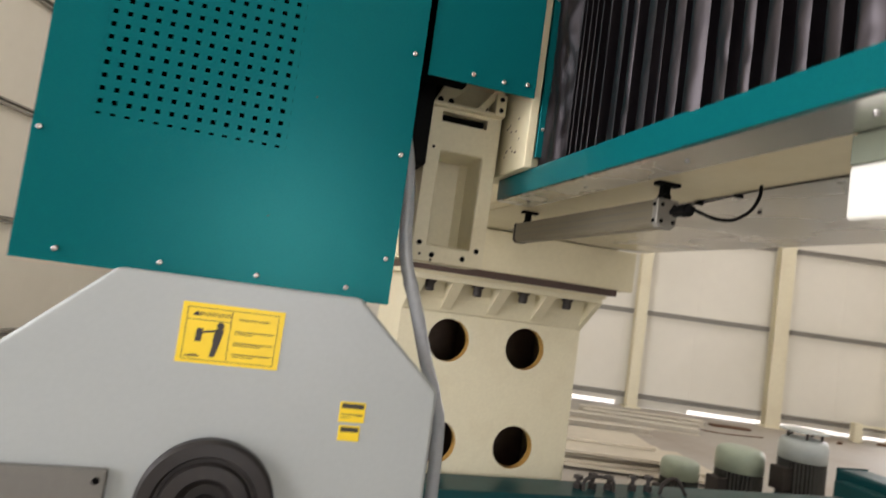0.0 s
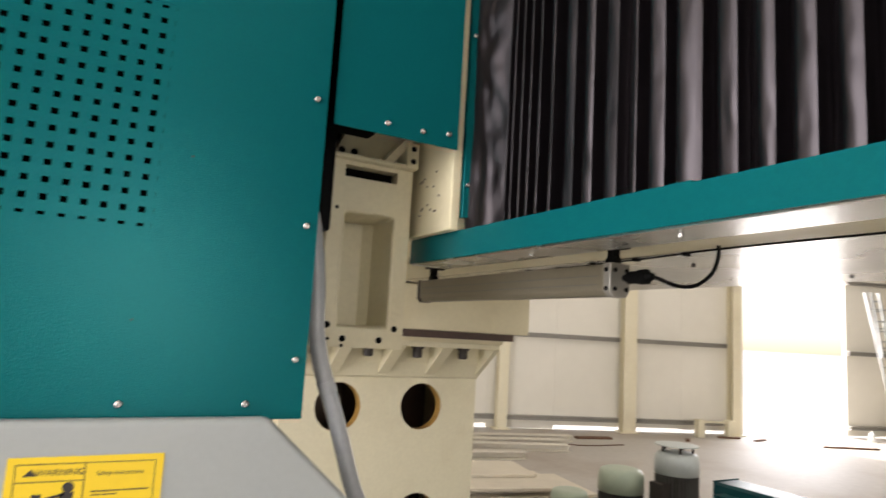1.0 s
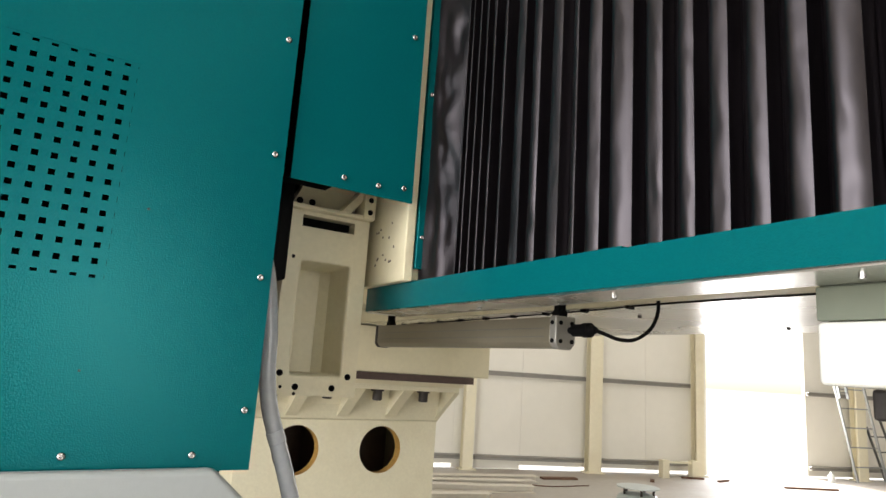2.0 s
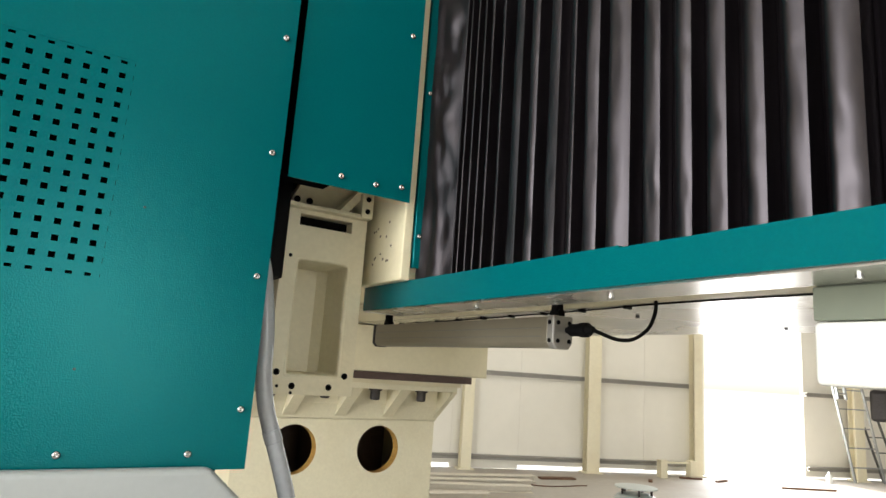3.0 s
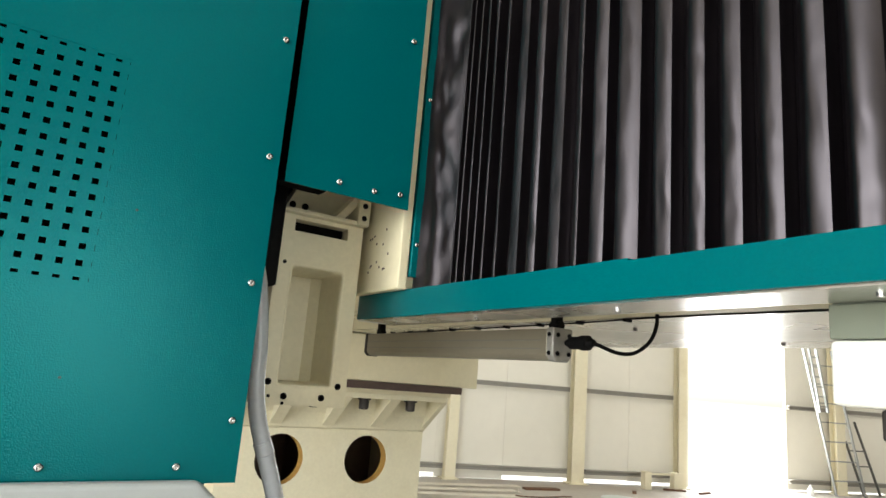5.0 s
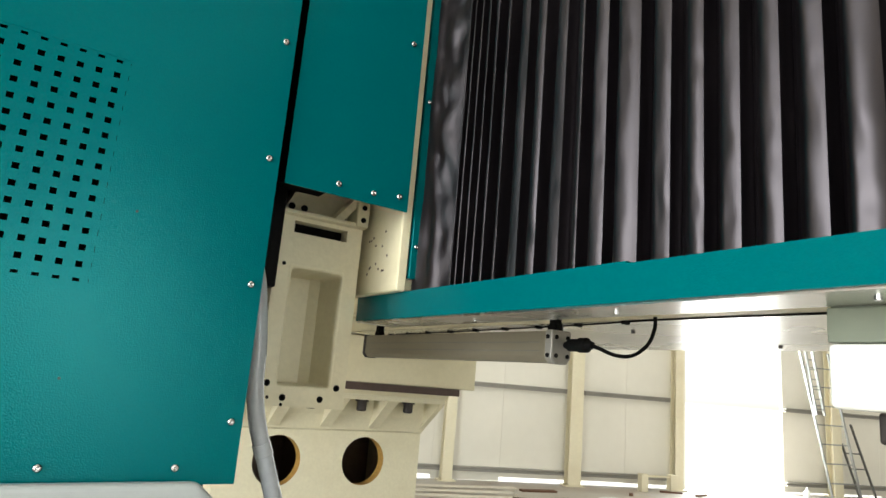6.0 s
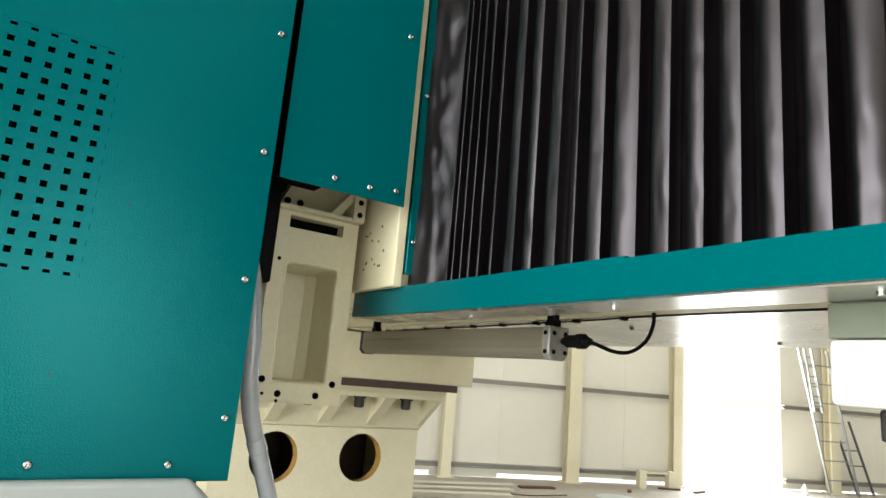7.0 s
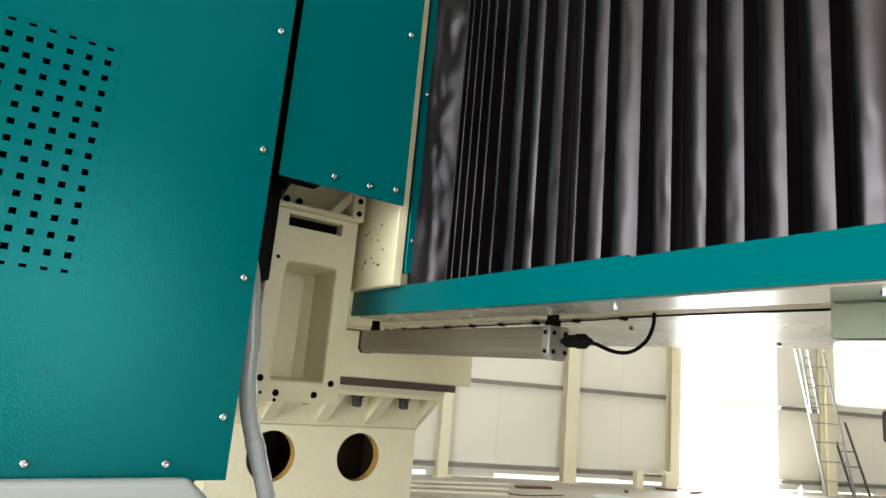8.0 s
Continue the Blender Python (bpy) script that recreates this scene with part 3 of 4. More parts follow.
def build_crossbeam():
    t = thing("crossbeam", (1.0, 1.0, 1.395), "cream machine crossbeam with a teal lower trim", "machine beam")
    part("body", box(0.66, 1.50, -1.8, BEAM_N, 1.582, 2.6, 0.006), CREAM, t)
    part("underside_strip", box(0.701, 0.934, -1.8, 2.41, 1.578, 1.5815), CREAM, t)
    part("underside_plate", box(0.936, 1.56, -1.8, 2.41, 1.5765, 1.5815), PLATE, t, "dull steel sheet")
    def trim(y0, y1, d, up):
        pts = [(RAIL_X - d, 1.5445), (0.652, 1.5445), (0.652, 1.5475), (RAIL_X - d + 0.003, 1.5475), (RAIL_X - d + 0.003, 1.594 + up), (0.60, 1.594 + up), (0.60, 1.597 + up), (RAIL_X - d, 1.597 + up)]
        return prism([(a, b) for a, b in pts], "y", y0, y1)
    part("trim", trim(-1.8, 0.782, 0.002, -0.0035), TEAL, t, "teal folded sheet trim")
    part("trim", trim(0.780, 1.54, 0.0, 0.0), TEAL, t, "teal folded sheet trim")
    part("trim_underside", box(RAIL_X + 0.004, 0.655, -1.8, 1.54, 1.5415, 1.5443), PLATE, t, "dull steel underside")
    # Near-black filler paints the shade behind the folded trim.
    part("trim_backing", box(0.60, 0.66, -1.8, 1.54, 1.56, 1.592), HOLLOWSHADE, t)
    for y in (0.2, 0.52, 0.838, 1.16, 1.45):
        part("trim_bolt", turned([(0.004, 0.0), (0.004, -0.003), (0.002, -0.004)], (0.612, y, 1.5414), "z", 8), STEEL, t)
    part("bellows_backing", box(0.628, 0.656, -1.8, 1.343, 1.598, 2.59), BLACK, t, "flat black backing sheet")
    cover = part("end_cover", box(0.284, 0.534, 1.304, 1.3065, 1.747, 2.6), TEAL, t, "teal end cover with domed screws")
    for x, z in ((0.385, 1.769), (0.457, 1.768), (0.513, 1.774), (0.511, 2.10), (0.511, 2.43)):
        shared("screw", SCREW, cover, pose(x, 1.304, z, 0, 1900 * x, 0))
    # Shade behind the end cover, painted as a near-black block.
    part("cover_inside", box(0.285, 0.40, 1.40, 1.438, 1.775, 2.6), HOLLOWSHADE, t, "near-black block painting the shade behind the cover")
    part("cover_frame", box(0.405, 0.530, 1.40, 1.46, 1.81, 2.6), CREAM, t)
    plate = part("end_plate", box(0.5375, 0.5585, 1.325, 1.515, 1.595, 2.6, 0.003), CREAM, t)
    part("end_block", box(0.541, 0.66, 1.335, 1.52, 1.5985, 1.72, 0.004), CREAM, t)
    rng = random.Random(4)
    for k in range(14):
        y, z = rng.uniform(1.37, 1.47), rng.uniform(1.63, 1.73)
        part("tapped_hole", turned([(0.0029, 0.0), (0.0029, -0.0006), (0.001, -0.0008)], (0.5374, y, z), "x", 6), BROWN, plate)
    strip = part("edge_strip", box(0.562, 0.594, 1.322, 1.334, 1.622, 2.6, 0.001, 1), TEAL, t, "narrow teal strip")
    for z in (1.687, 1.997, 2.307):
        shared("screw", SCREW, strip, pose(0.567 + 0.0045, 1.322, z) @ Matrix.Diagonal((0.8, 0.8, 0.8, 1)))
    part("cable", tube([(0.928, -1.0, 1.574), (0.926, 0.4, 1.574), (0.920, 0.97, 1.574), (0.955, 1.29, 1.574), (1.030, 2.19, 1.574)], 0.0019, 8), BLACK, t, "thin black cable", smooth=True)
    for k in range(9):
        part("cable_clip", box(0.929 + 0.0116 * k, 0.948 + 0.0116 * k, 1.10 + 0.14 * k, 1.107 + 0.14 * k, 1.570, 1.5766), BLACK, t)
    for x, y in ((1.10, 1.22), (1.442, 1.072)):
        part("plate_bolt", turned([(0.005, 1.5766), (0.005, 1.573), (0.003, 1.572)], (x, y, 0), "z", 10), IRON, t)


build_crossbeam()


def build_bellows():
    t = thing("bellows_cover", (0.62, 0.4, 1.6), "black pleated bellows of coated fabric above the teal trim", "bellows")
    edges = [1.330, 1.226, 1.204, 1.182, 1.158, 1.131, 1.099, 1.064, 1.018, 0.972, 0.928, 0.884, 0.836, 0.779, 0.731, 0.682, 0.636, 0.589, 0.543]
    while edges[-1] > -1.7:
        edges.append(edges[-1] - 0.052)
    rng = random.Random(11)
    for k, (a, b) in enumerate(zip(edges, edges[1:])):
        # One pleat: a slow rise out of the crease to its proud edge, then a short return.
        w = a - b
        out = (0.62 * w if w > 0.035 else 1.3 * w) * rng.uniform(0.85, 1.15)
        out = min(out, 0.034)
        if k == 0:
            out = 0.004
        across = [0.95 * i / 18 for i in range(19)] + [0.962, 1.0]
        n, m = 20, 110
        bm = bmesh.new()
        rows = []
        ph = rng.uniform(0, 50)
        rise = rng.uniform(0.54, 0.70) if w > 0.035 else 0.88
        fall = rng.uniform(0.07, 0.17) if w > 0.035 else 0.03
        if k in (12, 18):
            rise, fall = 0.46, 0.30
        elif k == 10:
            rise, fall = 0.90, 0.04
        dents = [(rng.uniform(1.62, 2.15), rng.uniform(0.55, 0.85), rng.uniform(0.0006, 0.0016), rng.uniform(0.008, 0.016)) for d in range(4)] if w > 0.035 else []
        for j in range(m + 1):
            z = 1.580 + 1.0 * j / m
            row = []
            wob = 0.0018 * noise.noise((ph, z * 3, 0))
            for i, u in enumerate(across):
                if u < rise:
                    f = math.sin(0.5 * math.pi * u / rise) ** 1.8
                elif u < 0.951:
                    f = 1 - fall * ((u - rise) / (0.95 - rise)) ** 2
                else:
                    f = (1 - fall) * (1 - (u - 0.95) / 0.05) - 0.15
                big = 6.0 if k == 0 else 0.9
                crumple = big * (0.0010 * noise.noise((ph + u * 2.2, z * 12, 6.2)) ** 3 * 6 + 0.0016 * noise.noise((ph + u * 1.3, z * 7, 1.7)) + 0.0009 * noise.noise((ph + u * 3, z * 19, 4.1)) + (0.0010 * noise.noise((u * 4 + z * 9, u * 2 - z * 5, 9.3)) if k == 0 else 0.0))
                x = (0.606 if k else 0.574 + 0.036 * u) - out * f + crumple * min(1, w / 0.04) * math.sin(math.pi * u)
                x += sum(deep * math.exp(-((z - dz) / tall) ** 2 - ((u - du) / 0.16) ** 2) for dz, du, deep, tall in dents)
                y = a - w * u + wob * math.sin(math.pi * u)
                row.append(bm.verts.new((x, y, z)))
            rows.append(row)
        for p, q in zip(rows, rows[1:]):
            for i in range(n):
                bm.faces.new((p[i], p[i + 1], q[i + 1], q[i]))
            for i in (18, 19):
                bm.edges.get((p[i], q[i])).smooth = False
        bmesh.ops.recalc_face_normals(bm, faces=bm.faces)
        back = bmesh.ops.extrude_face_region(bm, geom=bm.faces[:])
        for v in back["geom"]:
            if isinstance(v, bmesh.types.BMVert):
                v.co.x = v.co.x + 0.004 if k == 0 else max(v.co.x + 0.003, 0.610)
        part("pleat", bm, PVC, t, smooth=True)


build_bellows()


def build_lamp():
    t = thing("work_lamp", (0.78, 1.5, 1.49), "grey aluminium tube work lamp hung under the crossbeam", "work lamp")
    def section(grow=0.0, z0=1.480, z1=1.538):
        return [(0.757 - grow, z0 + 0.010 - grow), (0.766 - grow, z0 - grow), (0.793 + grow, z0 - grow), (0.802 + grow, z0 + 0.010), (0.802 + grow, z1 + grow), (0.757 - grow, z1 + grow)]
    body = part("body", prism(section(), "y", 1.134, 1.868, 0.002), ALU, t, "ribbed aluminium tube")
    bm = None
    for z in (1.500, 1.516):
        bm = box(0.7555, 0.7575, 1.15, 1.86, z, z + 0.0015, bm=bm)
    part("groove", bm, GREYPLATE, body)
    for a, b in ((1.115, 1.134), (1.868, 1.880)):
        cap = part("end_cap", prism(section(0.002), "y", a, b, 0.003), ALUCAP if a < 1.2 else KNOB, t, "cast aluminium end cap" if a < 1.2 else "black plastic end cap")
        if a < 1.2:
            for x, z in ((0.766, 1.493), (0.766, 1.527), (0.794, 1.493), (0.794, 1.527)):
                part("cap_screw", turned([(0.0042, 0.0), (0.0042, -0.002), (0.002, -0.002)], (x, a, z), "y", 10), BLACK, cap)
                part("cap_screw", turned([(0.0042, 0.0), (0.0042, -0.002), (0.002, -0.002)], (0.755, a + 0.010, z), "x", 10), BLACK, cap) if x < 0.78 else None
    for y in (1.135, 1.835):
        bm = box(0.772, 0.790, y - 0.008, y + 0.008, 1.533, 1.574, 0.002)
        box(0.760, 0.812, y - 0.012, y + 0.012, 1.570, 1.5779, 0.002, bm=bm)
        turned([(0.009, -0.012), (0.009, 0.012)], (0.781, y, 1.545), "y", 14, bm)
        part("bracket", bm, BLACK, t, "black swivel bracket")
    part("plug", turned([(0.006, 0.002), (0.008, -0.008), (0.0115, -0.010), (0.0115, -0.034), (0.0135, -0.036), (0.0135, -0.052), (0.010, -0.054), (0.006, -0.066)], (0.789, 1.113, 1.514), "y", 18), BLACK, t, "black cable plug", smooth=False)
    part("cord", tube([(0.789, 1.050, 1.514), (0.799, 1.040, 1.509), (0.828, 1.028, 1.500), (0.860, 1.018, 1.503), (0.890, 1.010, 1.525), (0.906, 1.008, 1.555), (0.909, 1.009, 1.578)], 0.0035, 8), BLACK, t, "black cord", smooth=True)


build_lamp()


def build_spindle_head():
    t = thing("spindle_head", (0.85, 0.25, 1.40), "glossy white spindle head under the crossbeam", "machine head")
    part("lower_cover", box(0.657, 1.05, -0.2, 0.590, 1.436, 1.503, 0.006, 3), GLOSSWHITE, t)
    # Upper cover and neck are white too; their grey-green is painted shade.
    part("upper_cover", box(0.658, 1.04, -0.19, 0.590, 1.504, 1.5410, 0.002), HEADSHADE, t, "white upper cover with its shade painted grey-green")
    part("neck", box(0.664, 1.03, -0.18, 0.589, 1.5412, 1.5762, 0.002), HEADSHADE, t)
    part("nose", box(0.80, 1.0, 0.15, 0.605, 1.400, 1.4365, 0.004), IRON, t, "dark spindle nose block")


build_spindle_head()


def build_column():
    t = thing("machine_column", (1.01, 2.8, 0), "cream cast machine column with large round holes and bolted gussets", "machine column")
    x0, x1, y0, y1, zt = 0.600, 1.442, 2.63, 3.10, 1.338
    # Front face with four through holes.
    bm = bmesh.new()
    holes = [(0.825, 1.093), (1.183, 1.093), (0.825, 0.660), (1.183, 0.660)]
    r, n = 0.0925, 32
    def face_with_hole(cx, cz, hx, hz, y):
        ring = [bm.verts.new((cx + r * math.cos(2 * math.pi * k / n), y, cz + r * math.sin(2 * math.pi * k / n))) for k in range(n)]
        rim = []
        for k in range(n):
            c, s = math.cos(2 * math.pi * k / n), math.sin(2 * math.pi * k / n)
            f = 1 / max(abs(c), abs(s))
            rim.append(bm.verts.new((cx + hx * c * f, y, cz + hz * s * f)))
        for k in range(n):
            j = (k + 1) % n
            bm.faces.new((ring[k], ring[j], rim[j], rim[k]))
    for cx, cz in holes:
        face_with_hole(cx, cz, 0.17, 0.17, y0)
    def quad(a, b, lo, hi):
        bm.faces.new([bm.verts.new(v) for v in ((a, y0, lo), (b, y0, lo), (b, y0, hi), (a, y0, hi))])
    xa, xb, xc, xd = 0.655, 0.995, 1.013, 1.353
    quad(x0, xa, 0.0, zt)
    quad(xd, x1, 0.0, zt)
    quad(xb, xc, 0.490, 1.263)
    for a, b in ((xa, xb), (xc, xd)):
        quad(a, b, 0.830, 0.923)
    quad(xa, xd, 0.0, 0.490)
    quad(xa, xd, 1.263, zt)
    part("front_face", bm, CAST, t)
    for cx, cz in holes:
        b2 = bmesh.new()
        ra = [b2.verts.new((cx + r * math.cos(2 * math.pi * k / n), y0, cz + r * math.sin(2 * math.pi * k / n))) for k in range(n)]
        rb = [b2.verts.new((v.co.x, y0 + 0.045, v.co.z)) for v in ra]
        for k in range(n):
            b2.faces.new((ra[k], ra[(k + 1) % n], rb[(k + 1) % n], rb[k]))
        part("hole_rim", b2, OCHRE, t, "ochre primer hole rim")
    bm = box(x0, x0 + 0.03, y0 + 0.001, y1, 0, zt)
    box(x1 - 0.03, x1, y0 + 0.001, y1, 0, zt, bm=bm)
    box(x0, x1, y1, y1 + 0.03, 0, zt, bm=bm)
    part("side_wall", bm, CAST, t)
    # Inner ribs and back wall, darker brown than the cream casting.
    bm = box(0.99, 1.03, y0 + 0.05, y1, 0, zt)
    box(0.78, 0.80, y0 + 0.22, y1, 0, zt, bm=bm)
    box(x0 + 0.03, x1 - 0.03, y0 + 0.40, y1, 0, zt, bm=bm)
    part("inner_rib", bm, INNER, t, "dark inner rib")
    part("top_flange", box(0.600, 1.436, 2.455, 3.13, zt, zt + 0.020, 0.002), CAST, t)
    for x in (0.600, 0.762, 0.971, 1.180):
        w = 0.045
        part("gusset", prism([(2.46, zt), (2.63, zt), (2.63, 1.205)], "x", x, x + w), CAST, t)
    part("gusset", prism([(2.46, zt), (2.63, zt), (2.63, 1.205)], "x", x1 - 0.022, x1), CAST, t)
    part("sloped_web", prism([(2.629, 1.207), (2.612, 1.214), (2.585, 1.270), (2.580, zt - 0.001), (2.629, zt - 0.001)], "x", x0 + 0.003, x1 - 0.003), CAST, t)
    for x in (0.680, 0.889, 1.098, 1.307):
        bm = turned([(0.026, 1.3378), (0.026, 1.329), (0.019, 1.329), (0.019, 1.297), (0.014, 1.293)], (x, 2.525, 0), "z", 12)
        part("stud_nut", bm, IRON, t, "dark stud and nut")


build_column()


def build_saddle():
    t = thing("saddle_slab", (1.0, 2.7, 1.369), "cream slab with a dark wear strip on top of the column", "machine slab")
    part("slab", box(0.50, 1.556, 2.42, 3.2, 1.4025, 1.5735, 0.003), CREAM, t)
    part("base_plate", box(0.55, 1.45, 2.45, 3.1, 1.3582, 1.3748), CREAM, t)
    part("wear_strip", box(0.55, 1.474, 2.41, 3.1, 1.375, 1.402), BROWN, t, "dark brown wear strip")


build_saddle()


# ---- things on the hall floor ----
def build_tank():
    t = thing("hydraulic_tank", (1.7, 2.5, 0), "dark teal hydraulic tank in front of the column", "tank")
    part("shell", box(0.55, 3.0, 2.38, 2.60, 0.0, 0.540, 0.006), DARKTEAL, t)
    rng = random.Random(3)
    for x in (1.45, 1.52, 1.60, 1.72, 1.80):
        h = rng.uniform(0.03, 0.07)
        bm = turned([(0.018, 0.540), (0.018, 0.540 + h * 0.5), (0.010, 0.540 + h * 0.5), (0.010, 0.540 + h), (0.022, 0.540 + h), (0.020, 0.554 + h)], (x, 2.5, 0), "z", 14)
        part("valve", bm, IRON, t, "dark valve fitting")
    part("pipe", tube([(1.46, 2.47, 0.540), (1.47, 2.47, 0.585), (1.53, 2.47, 0.600), (1.60, 2.47, 0.585), (1.61, 2.47, 0.540)], 0.008, 8), IRON, t, "bent dark pipe", smooth=True)
    part("pipe", tube([(1.84, 2.47, 0.540), (1.86, 2.47, 0.590), (1.92, 2.47, 0.610), (1.98, 2.47, 0.540)], 0.008, 8), IRON, t, "bent dark pipe", smooth=True)


build_tank()


def build_motor(x, y, top, r, cowl, disc, label):
    t = thing("electric_motor", (x, y, 0), label, "motor", group="motors beside the machine")
    h = 1.0 * r
    part("cowl", turned([(r, top - h), (r * 0.995, top - 0.36 * r), (r * 0.96, top - 0.20 * r), (r * 0.88, top - 0.08 * r), (r * 0.72, top - 0.015 * r), (r * 0.5, top), (r * 0.2, top)], (x, y, 0), "z", 40), cowl, t, smooth=True)
    part("core", turned([(r * 0.84, 0.12), (r * 0.84, top - h)], (x, y, 0), "z", 32), IRON, t)
    for k in range(36):
        a = 2 * math.pi * k / 36
        c, s = math.cos(a), math.sin(a)
        bm = bmesh.new()
        bmesh.ops.create_cube(bm, size=1)
        bmesh.ops.transform(bm, matrix=Matrix.Translation((x + c * r * 0.9, y + s * r * 0.9, (0.12 + top - h - 0.005) / 2)) @ Matrix.Rotation(a, 4, "Z") @ Matrix.Diagonal((r * 0.16, 0.006, top - h - 0.13, 1)), verts=bm.verts)
        part("fin", bm, FIN, t)
    part("flange", turned([(r * 1.1, 0.0), (r * 1.1, 0.12)], (x, y, 0), "z", 32), IRON, t)
    part("terminal_box", box(x - r * 1.35, x - r * 0.8, y - r * 0.4, y + r * 0.4, top - h - 0.2, top - h - 0.05, 0.006), IRON, t)
    if disc:
        part("rain_cap", turned([(r * 0.98, top + 0.040), (r * 0.98, top + 0.047), (r * 0.3, top + 0.056)], (x, y, 0), "z", 40), cowl, t, "raised round cap")
        for k in range(5):
            a = 2 * math.pi * k / 5 + 0.3
            part("cap_pin", turned([(0.008, top - 0.03), (0.008, top + 0.041)], (x + r * 0.7 * math.cos(a), y + r * 0.7 * math.sin(a), 0), "z", 8), IRON, t)


build_motor(2.778, 3.555, 0.451, 0.120, MOTORGREEN, False, "small pale green upright electric motor with dark fins")
build_motor(3.35, 3.68, 0.53, 0.158, MOTORGREEN, False, "pale green upright electric motor with dark fins")
build_motor(3.62, 3.43, 0.675, 0.148, MOTORGREY, True, "large pale grey upright electric motor with a raised cap")


def build_way_cover():
    t = thing("way_cover", (3.39, 1.9, 0), "dark teal machine bed cover with folded edges", "machine cover")
    part("shell", prism([(3.28, 0.0), (3.28, 0.605), (3.295, 0.62), (3.485, 0.62), (3.50, 0.605), (3.50, 0.0)], "y", 0.8, 2.86, 0.003), DARKTEAL, t)
    part("end_lip", box(3.276, 3.504, 2.861, 2.868, 0.0, 0.626, 0.001, 1), DARKTEAL, t)
    part("side_step", box(3.19, 3.279, 1.0, 2.80, 0.0, 0.57, 0.003), DARKTEAL, t)
    part("foot", box(3.17, 3.52, 0.9, 2.8, 0.0, 0.03), IRON, t)


build_way_cover()


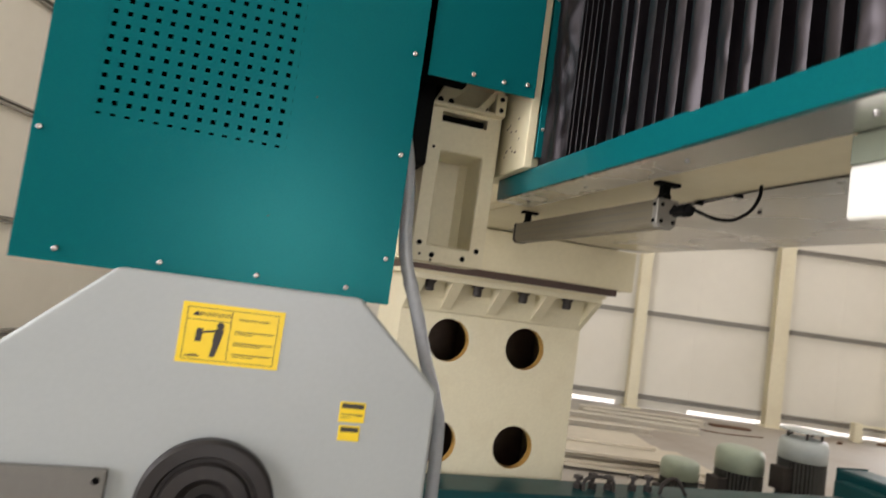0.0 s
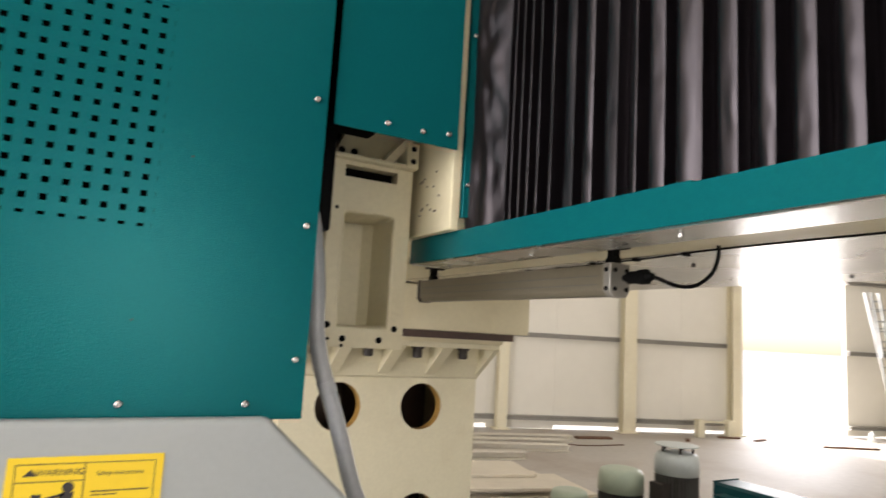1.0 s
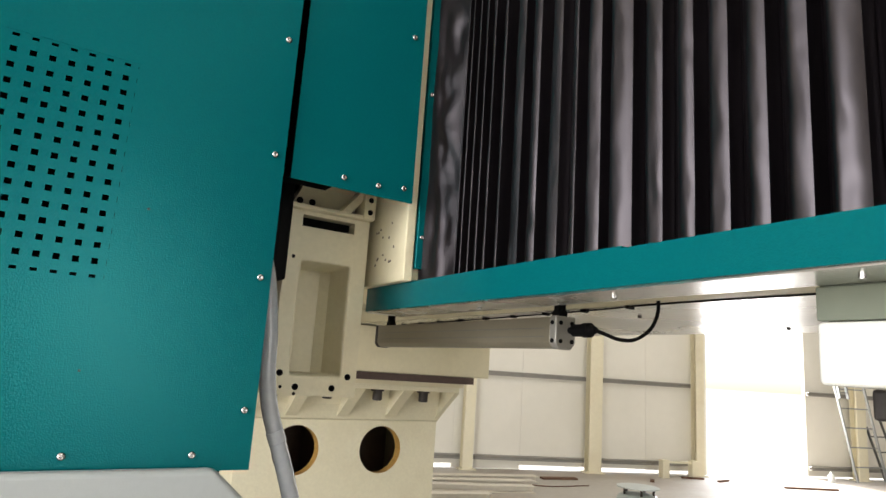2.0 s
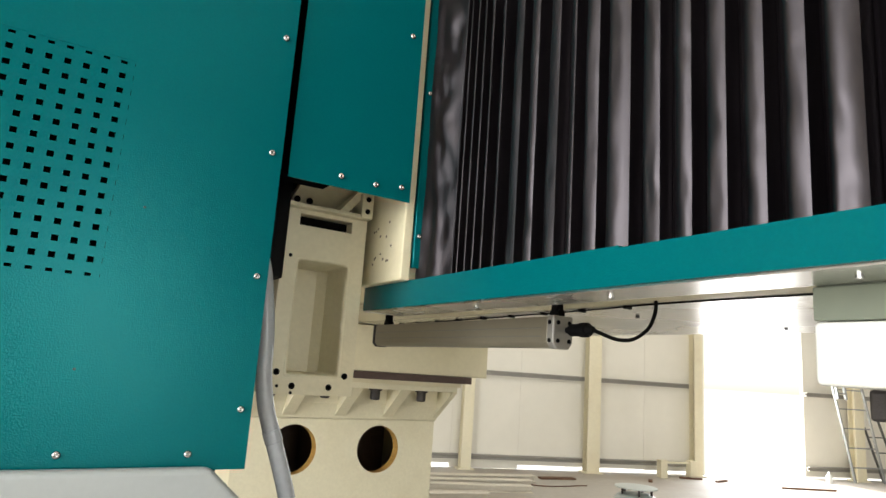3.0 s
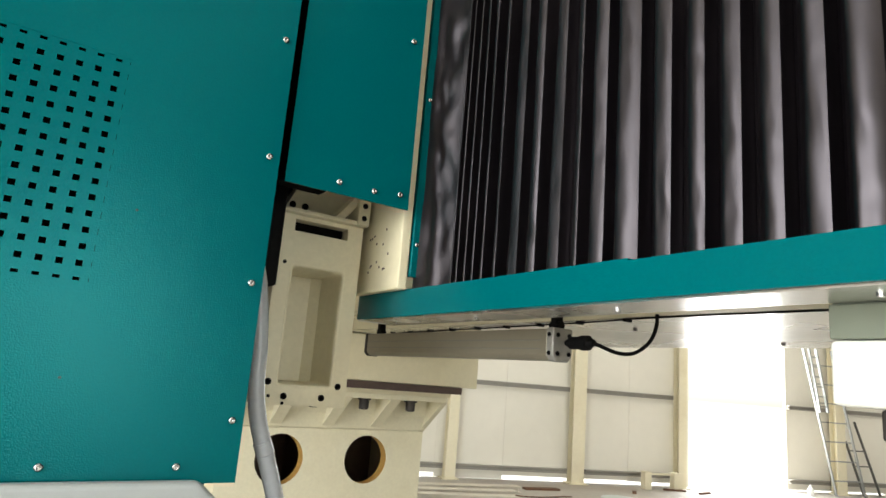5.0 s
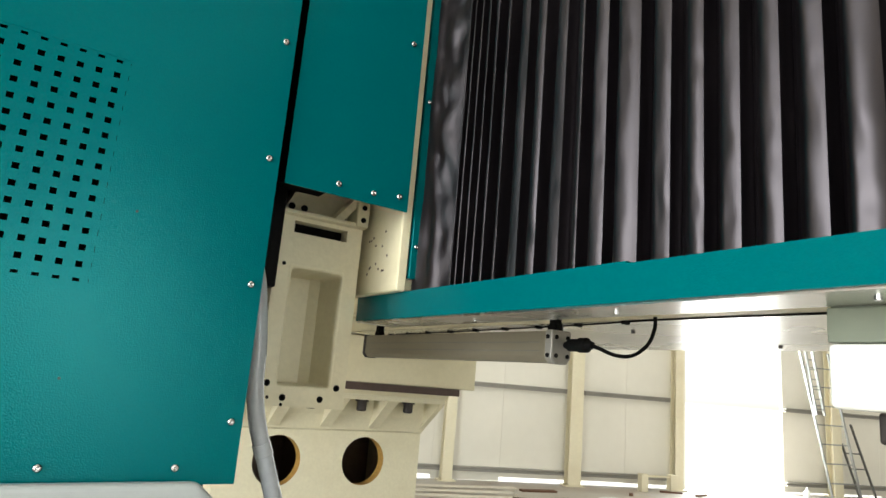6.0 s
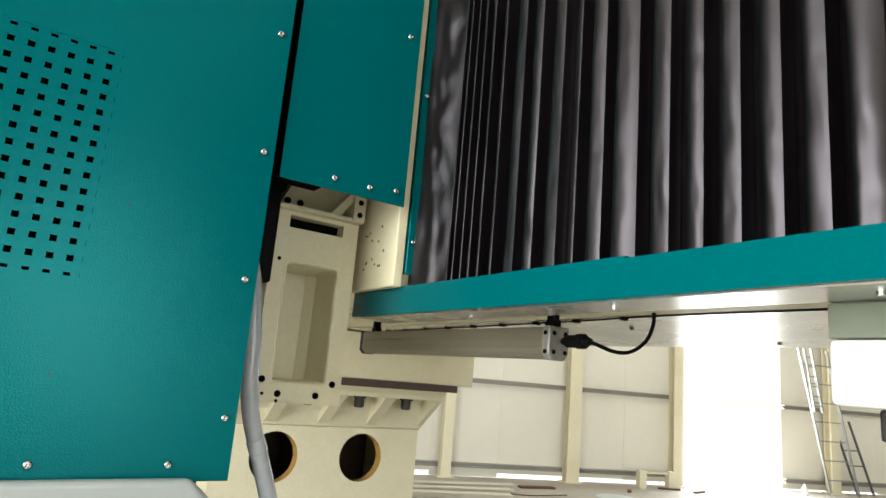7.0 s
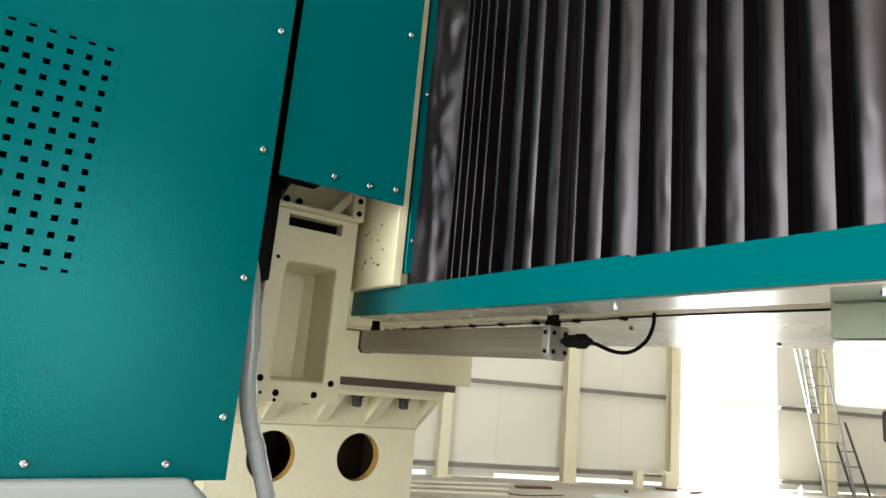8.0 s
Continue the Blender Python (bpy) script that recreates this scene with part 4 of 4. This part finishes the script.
def build_clutter():
    # Stacks of cream sheets and profiles on the floor.
    rng = random.Random(8)
    stack = thing("sheet_stack", (3.3, 5.0, 0), "cream sheet metal panels stacked flat on the floor", "stack")
    for k in range(7):
        dx, dy = rng.uniform(-0.15, 0.15), rng.uniform(-0.2, 0.2)
        z = 0.026 * k
        n = bmesh.new()
        bmesh.ops.create_cube(n, size=1)
        bmesh.ops.transform(n, matrix=pose(3.25 + dx, 5.25 + dy, z + 0.014, 0, 0, rng.uniform(-6, 6) - 12) @ Matrix.Diagonal((1.6 - 0.1 * k, 0.9 - 0.05 * k, 0.022, 1)), verts=n.verts)
        part("panel", n, BOARD, stack)
    for k, (x, y, a, l) in enumerate(((5.2, 7.55, -14, 1.7), (5.0, 7.25, -16, 1.5), (4.6, 7.0, -19, 1.8), (3.9, 6.6, -12, 1.4))):
        t = thing("steel_profile", (x, y, 0), "pale cream steel profile lying on the floor", "profile", group="profiles on the floor")
        n = bmesh.new()
        for dz, h, w in ((0.0, 0.012, 0.16), (0.012, 0.06, 0.012), (0.072, 0.012, 0.16)):
            c = bmesh.new()
            bmesh.ops.create_cube(c, size=1)
            bmesh.ops.transform(c, matrix=pose(x, y, dz + h / 2, 0, 0, a) @ Matrix.Diagonal((l, w, h, 1)), verts=c.verts)
            n = join(n, c)
        part("section", n, PALE, t)
    for x, y, a, l, w in ((6.55, 7.45, -14, 0.55, 0.12), (9.0, 7.05, -30, 0.35, 0.05), (9.35, 6.75, 8, 0.30, 0.05), (10.3, 5.9, -24, 0.9, 0.03), (8.0, 7.0, 40, 0.16, 0.06)):
        t = thing("scrap_piece", (x, y, 0), "brown scrap piece lying on the concrete floor", "scrap", group="scrap on the floor")
        n = bmesh.new()
        bmesh.ops.create_cube(n, size=1)
        bmesh.ops.transform(n, matrix=pose(x, y, 0.013, 0, 0, a) @ Matrix.Diagonal((l, w, 0.026, 1)), verts=n.verts)
        part("piece", n, RUST, t)
    c = thing("floor_cord", (5.6, 7.0, 0), "thin brown cord lying on the floor", "cord")
    part("cord", tube([(5.0, 7.7, 0.008), (5.5, 7.5, 0.008), (5.9, 7.0, 0.008), (6.6, 6.9, 0.008)], 0.008, 6), RUST, c, smooth=True)
    # Small frame by the wall.
    t = thing("steel_trestle", (1.35, -0.35, 0), "low cream steel trestle beside the doorway", "trestle", m=HALL)
    for s in (1.02, 1.55):
        part("leg", box(s, s + 0.12, -0.45, -0.33, 0.0, 0.27, 0.004, 1), HALLSTEEL, t)
    part("rail", box(1.02, 1.70, -0.41, -0.37, 0.22, 0.25), HALLSTEEL, t)
    bx, by = 4.25, -0.42
    t = thing("plastic_bottle", (bx, by, 0), "pale plastic bottle standing on the floor", "bottle", m=HALL)
    part("body", turned([(0.045, 0.0), (0.05, 0.01), (0.05, 0.11), (0.018, 0.15)], (bx, by, 0), "z", 20), BOTTLE, t, smooth=True)
    part("cap", turned([(0.02, 0.15), (0.02, 0.18)], (bx, by, 0), "z", 12), BOTTLE, t)


build_clutter()


def build_ladder():
    t = thing("step_ladder", (5.2, -0.35, 0), "tall aluminium step ladder standing open by the wall", "ladder", m=HALL)
    y = -0.35
    def rail(a, b, w=0.040, mat=LADDER):
        part("rail", beam_between(a, b, w, 0.024), mat, t)
    def rungs(a0, a1, b0, b1, heights, w=0.026, mat=LADDER):
        for z in heights:
            p = Vector(a0).lerp(Vector(a1), (z - a0[2]) / (a1[2] - a0[2]))
            q = Vector(b0).lerp(Vector(b1), (z - b0[2]) / (b1[2] - b0[2]))
            part("rung", beam_between(p, q, w, 0.02), mat, t)
    a0, a1, b0, b1 = (4.870, y, 0.0), (4.250, y, 2.50), (5.503, y, 0.0), (4.876, y, 2.50)
    rail(a0, a1)
    rail(b0, b1)
    rungs(a0, a1, b0, b1, [0.255 + 0.327 * k for k in range(7)])
    # The raised inner section.
    i0, i1, j0, j1 = (4.526, y - 0.05, 1.40), (4.325, y - 0.05, 2.50), (4.704, y - 0.05, 1.40), (4.478, y - 0.05, 2.50)
    rail(i0, i1, 0.048)
    rail(j0, j1, 0.048)
    rungs(i0, i1, j0, j1, [1.50 + 0.17 * k for k in range(6)], 0.03)
    # The dark rear legs.
    c0, c1, d0, d1 = (6.073, -0.15, 0.0), (5.574, -0.13, 1.276), (5.694, -0.15, 0.0), (5.352, -0.13, 0.929)
    rail(c0, c1, 0.036, FIN)
    rail(d0, d1, 0.036, FIN)
    rungs(d0, d1, c0, c1, (0.50, 0.765), 0.026, FIN)


build_ladder()
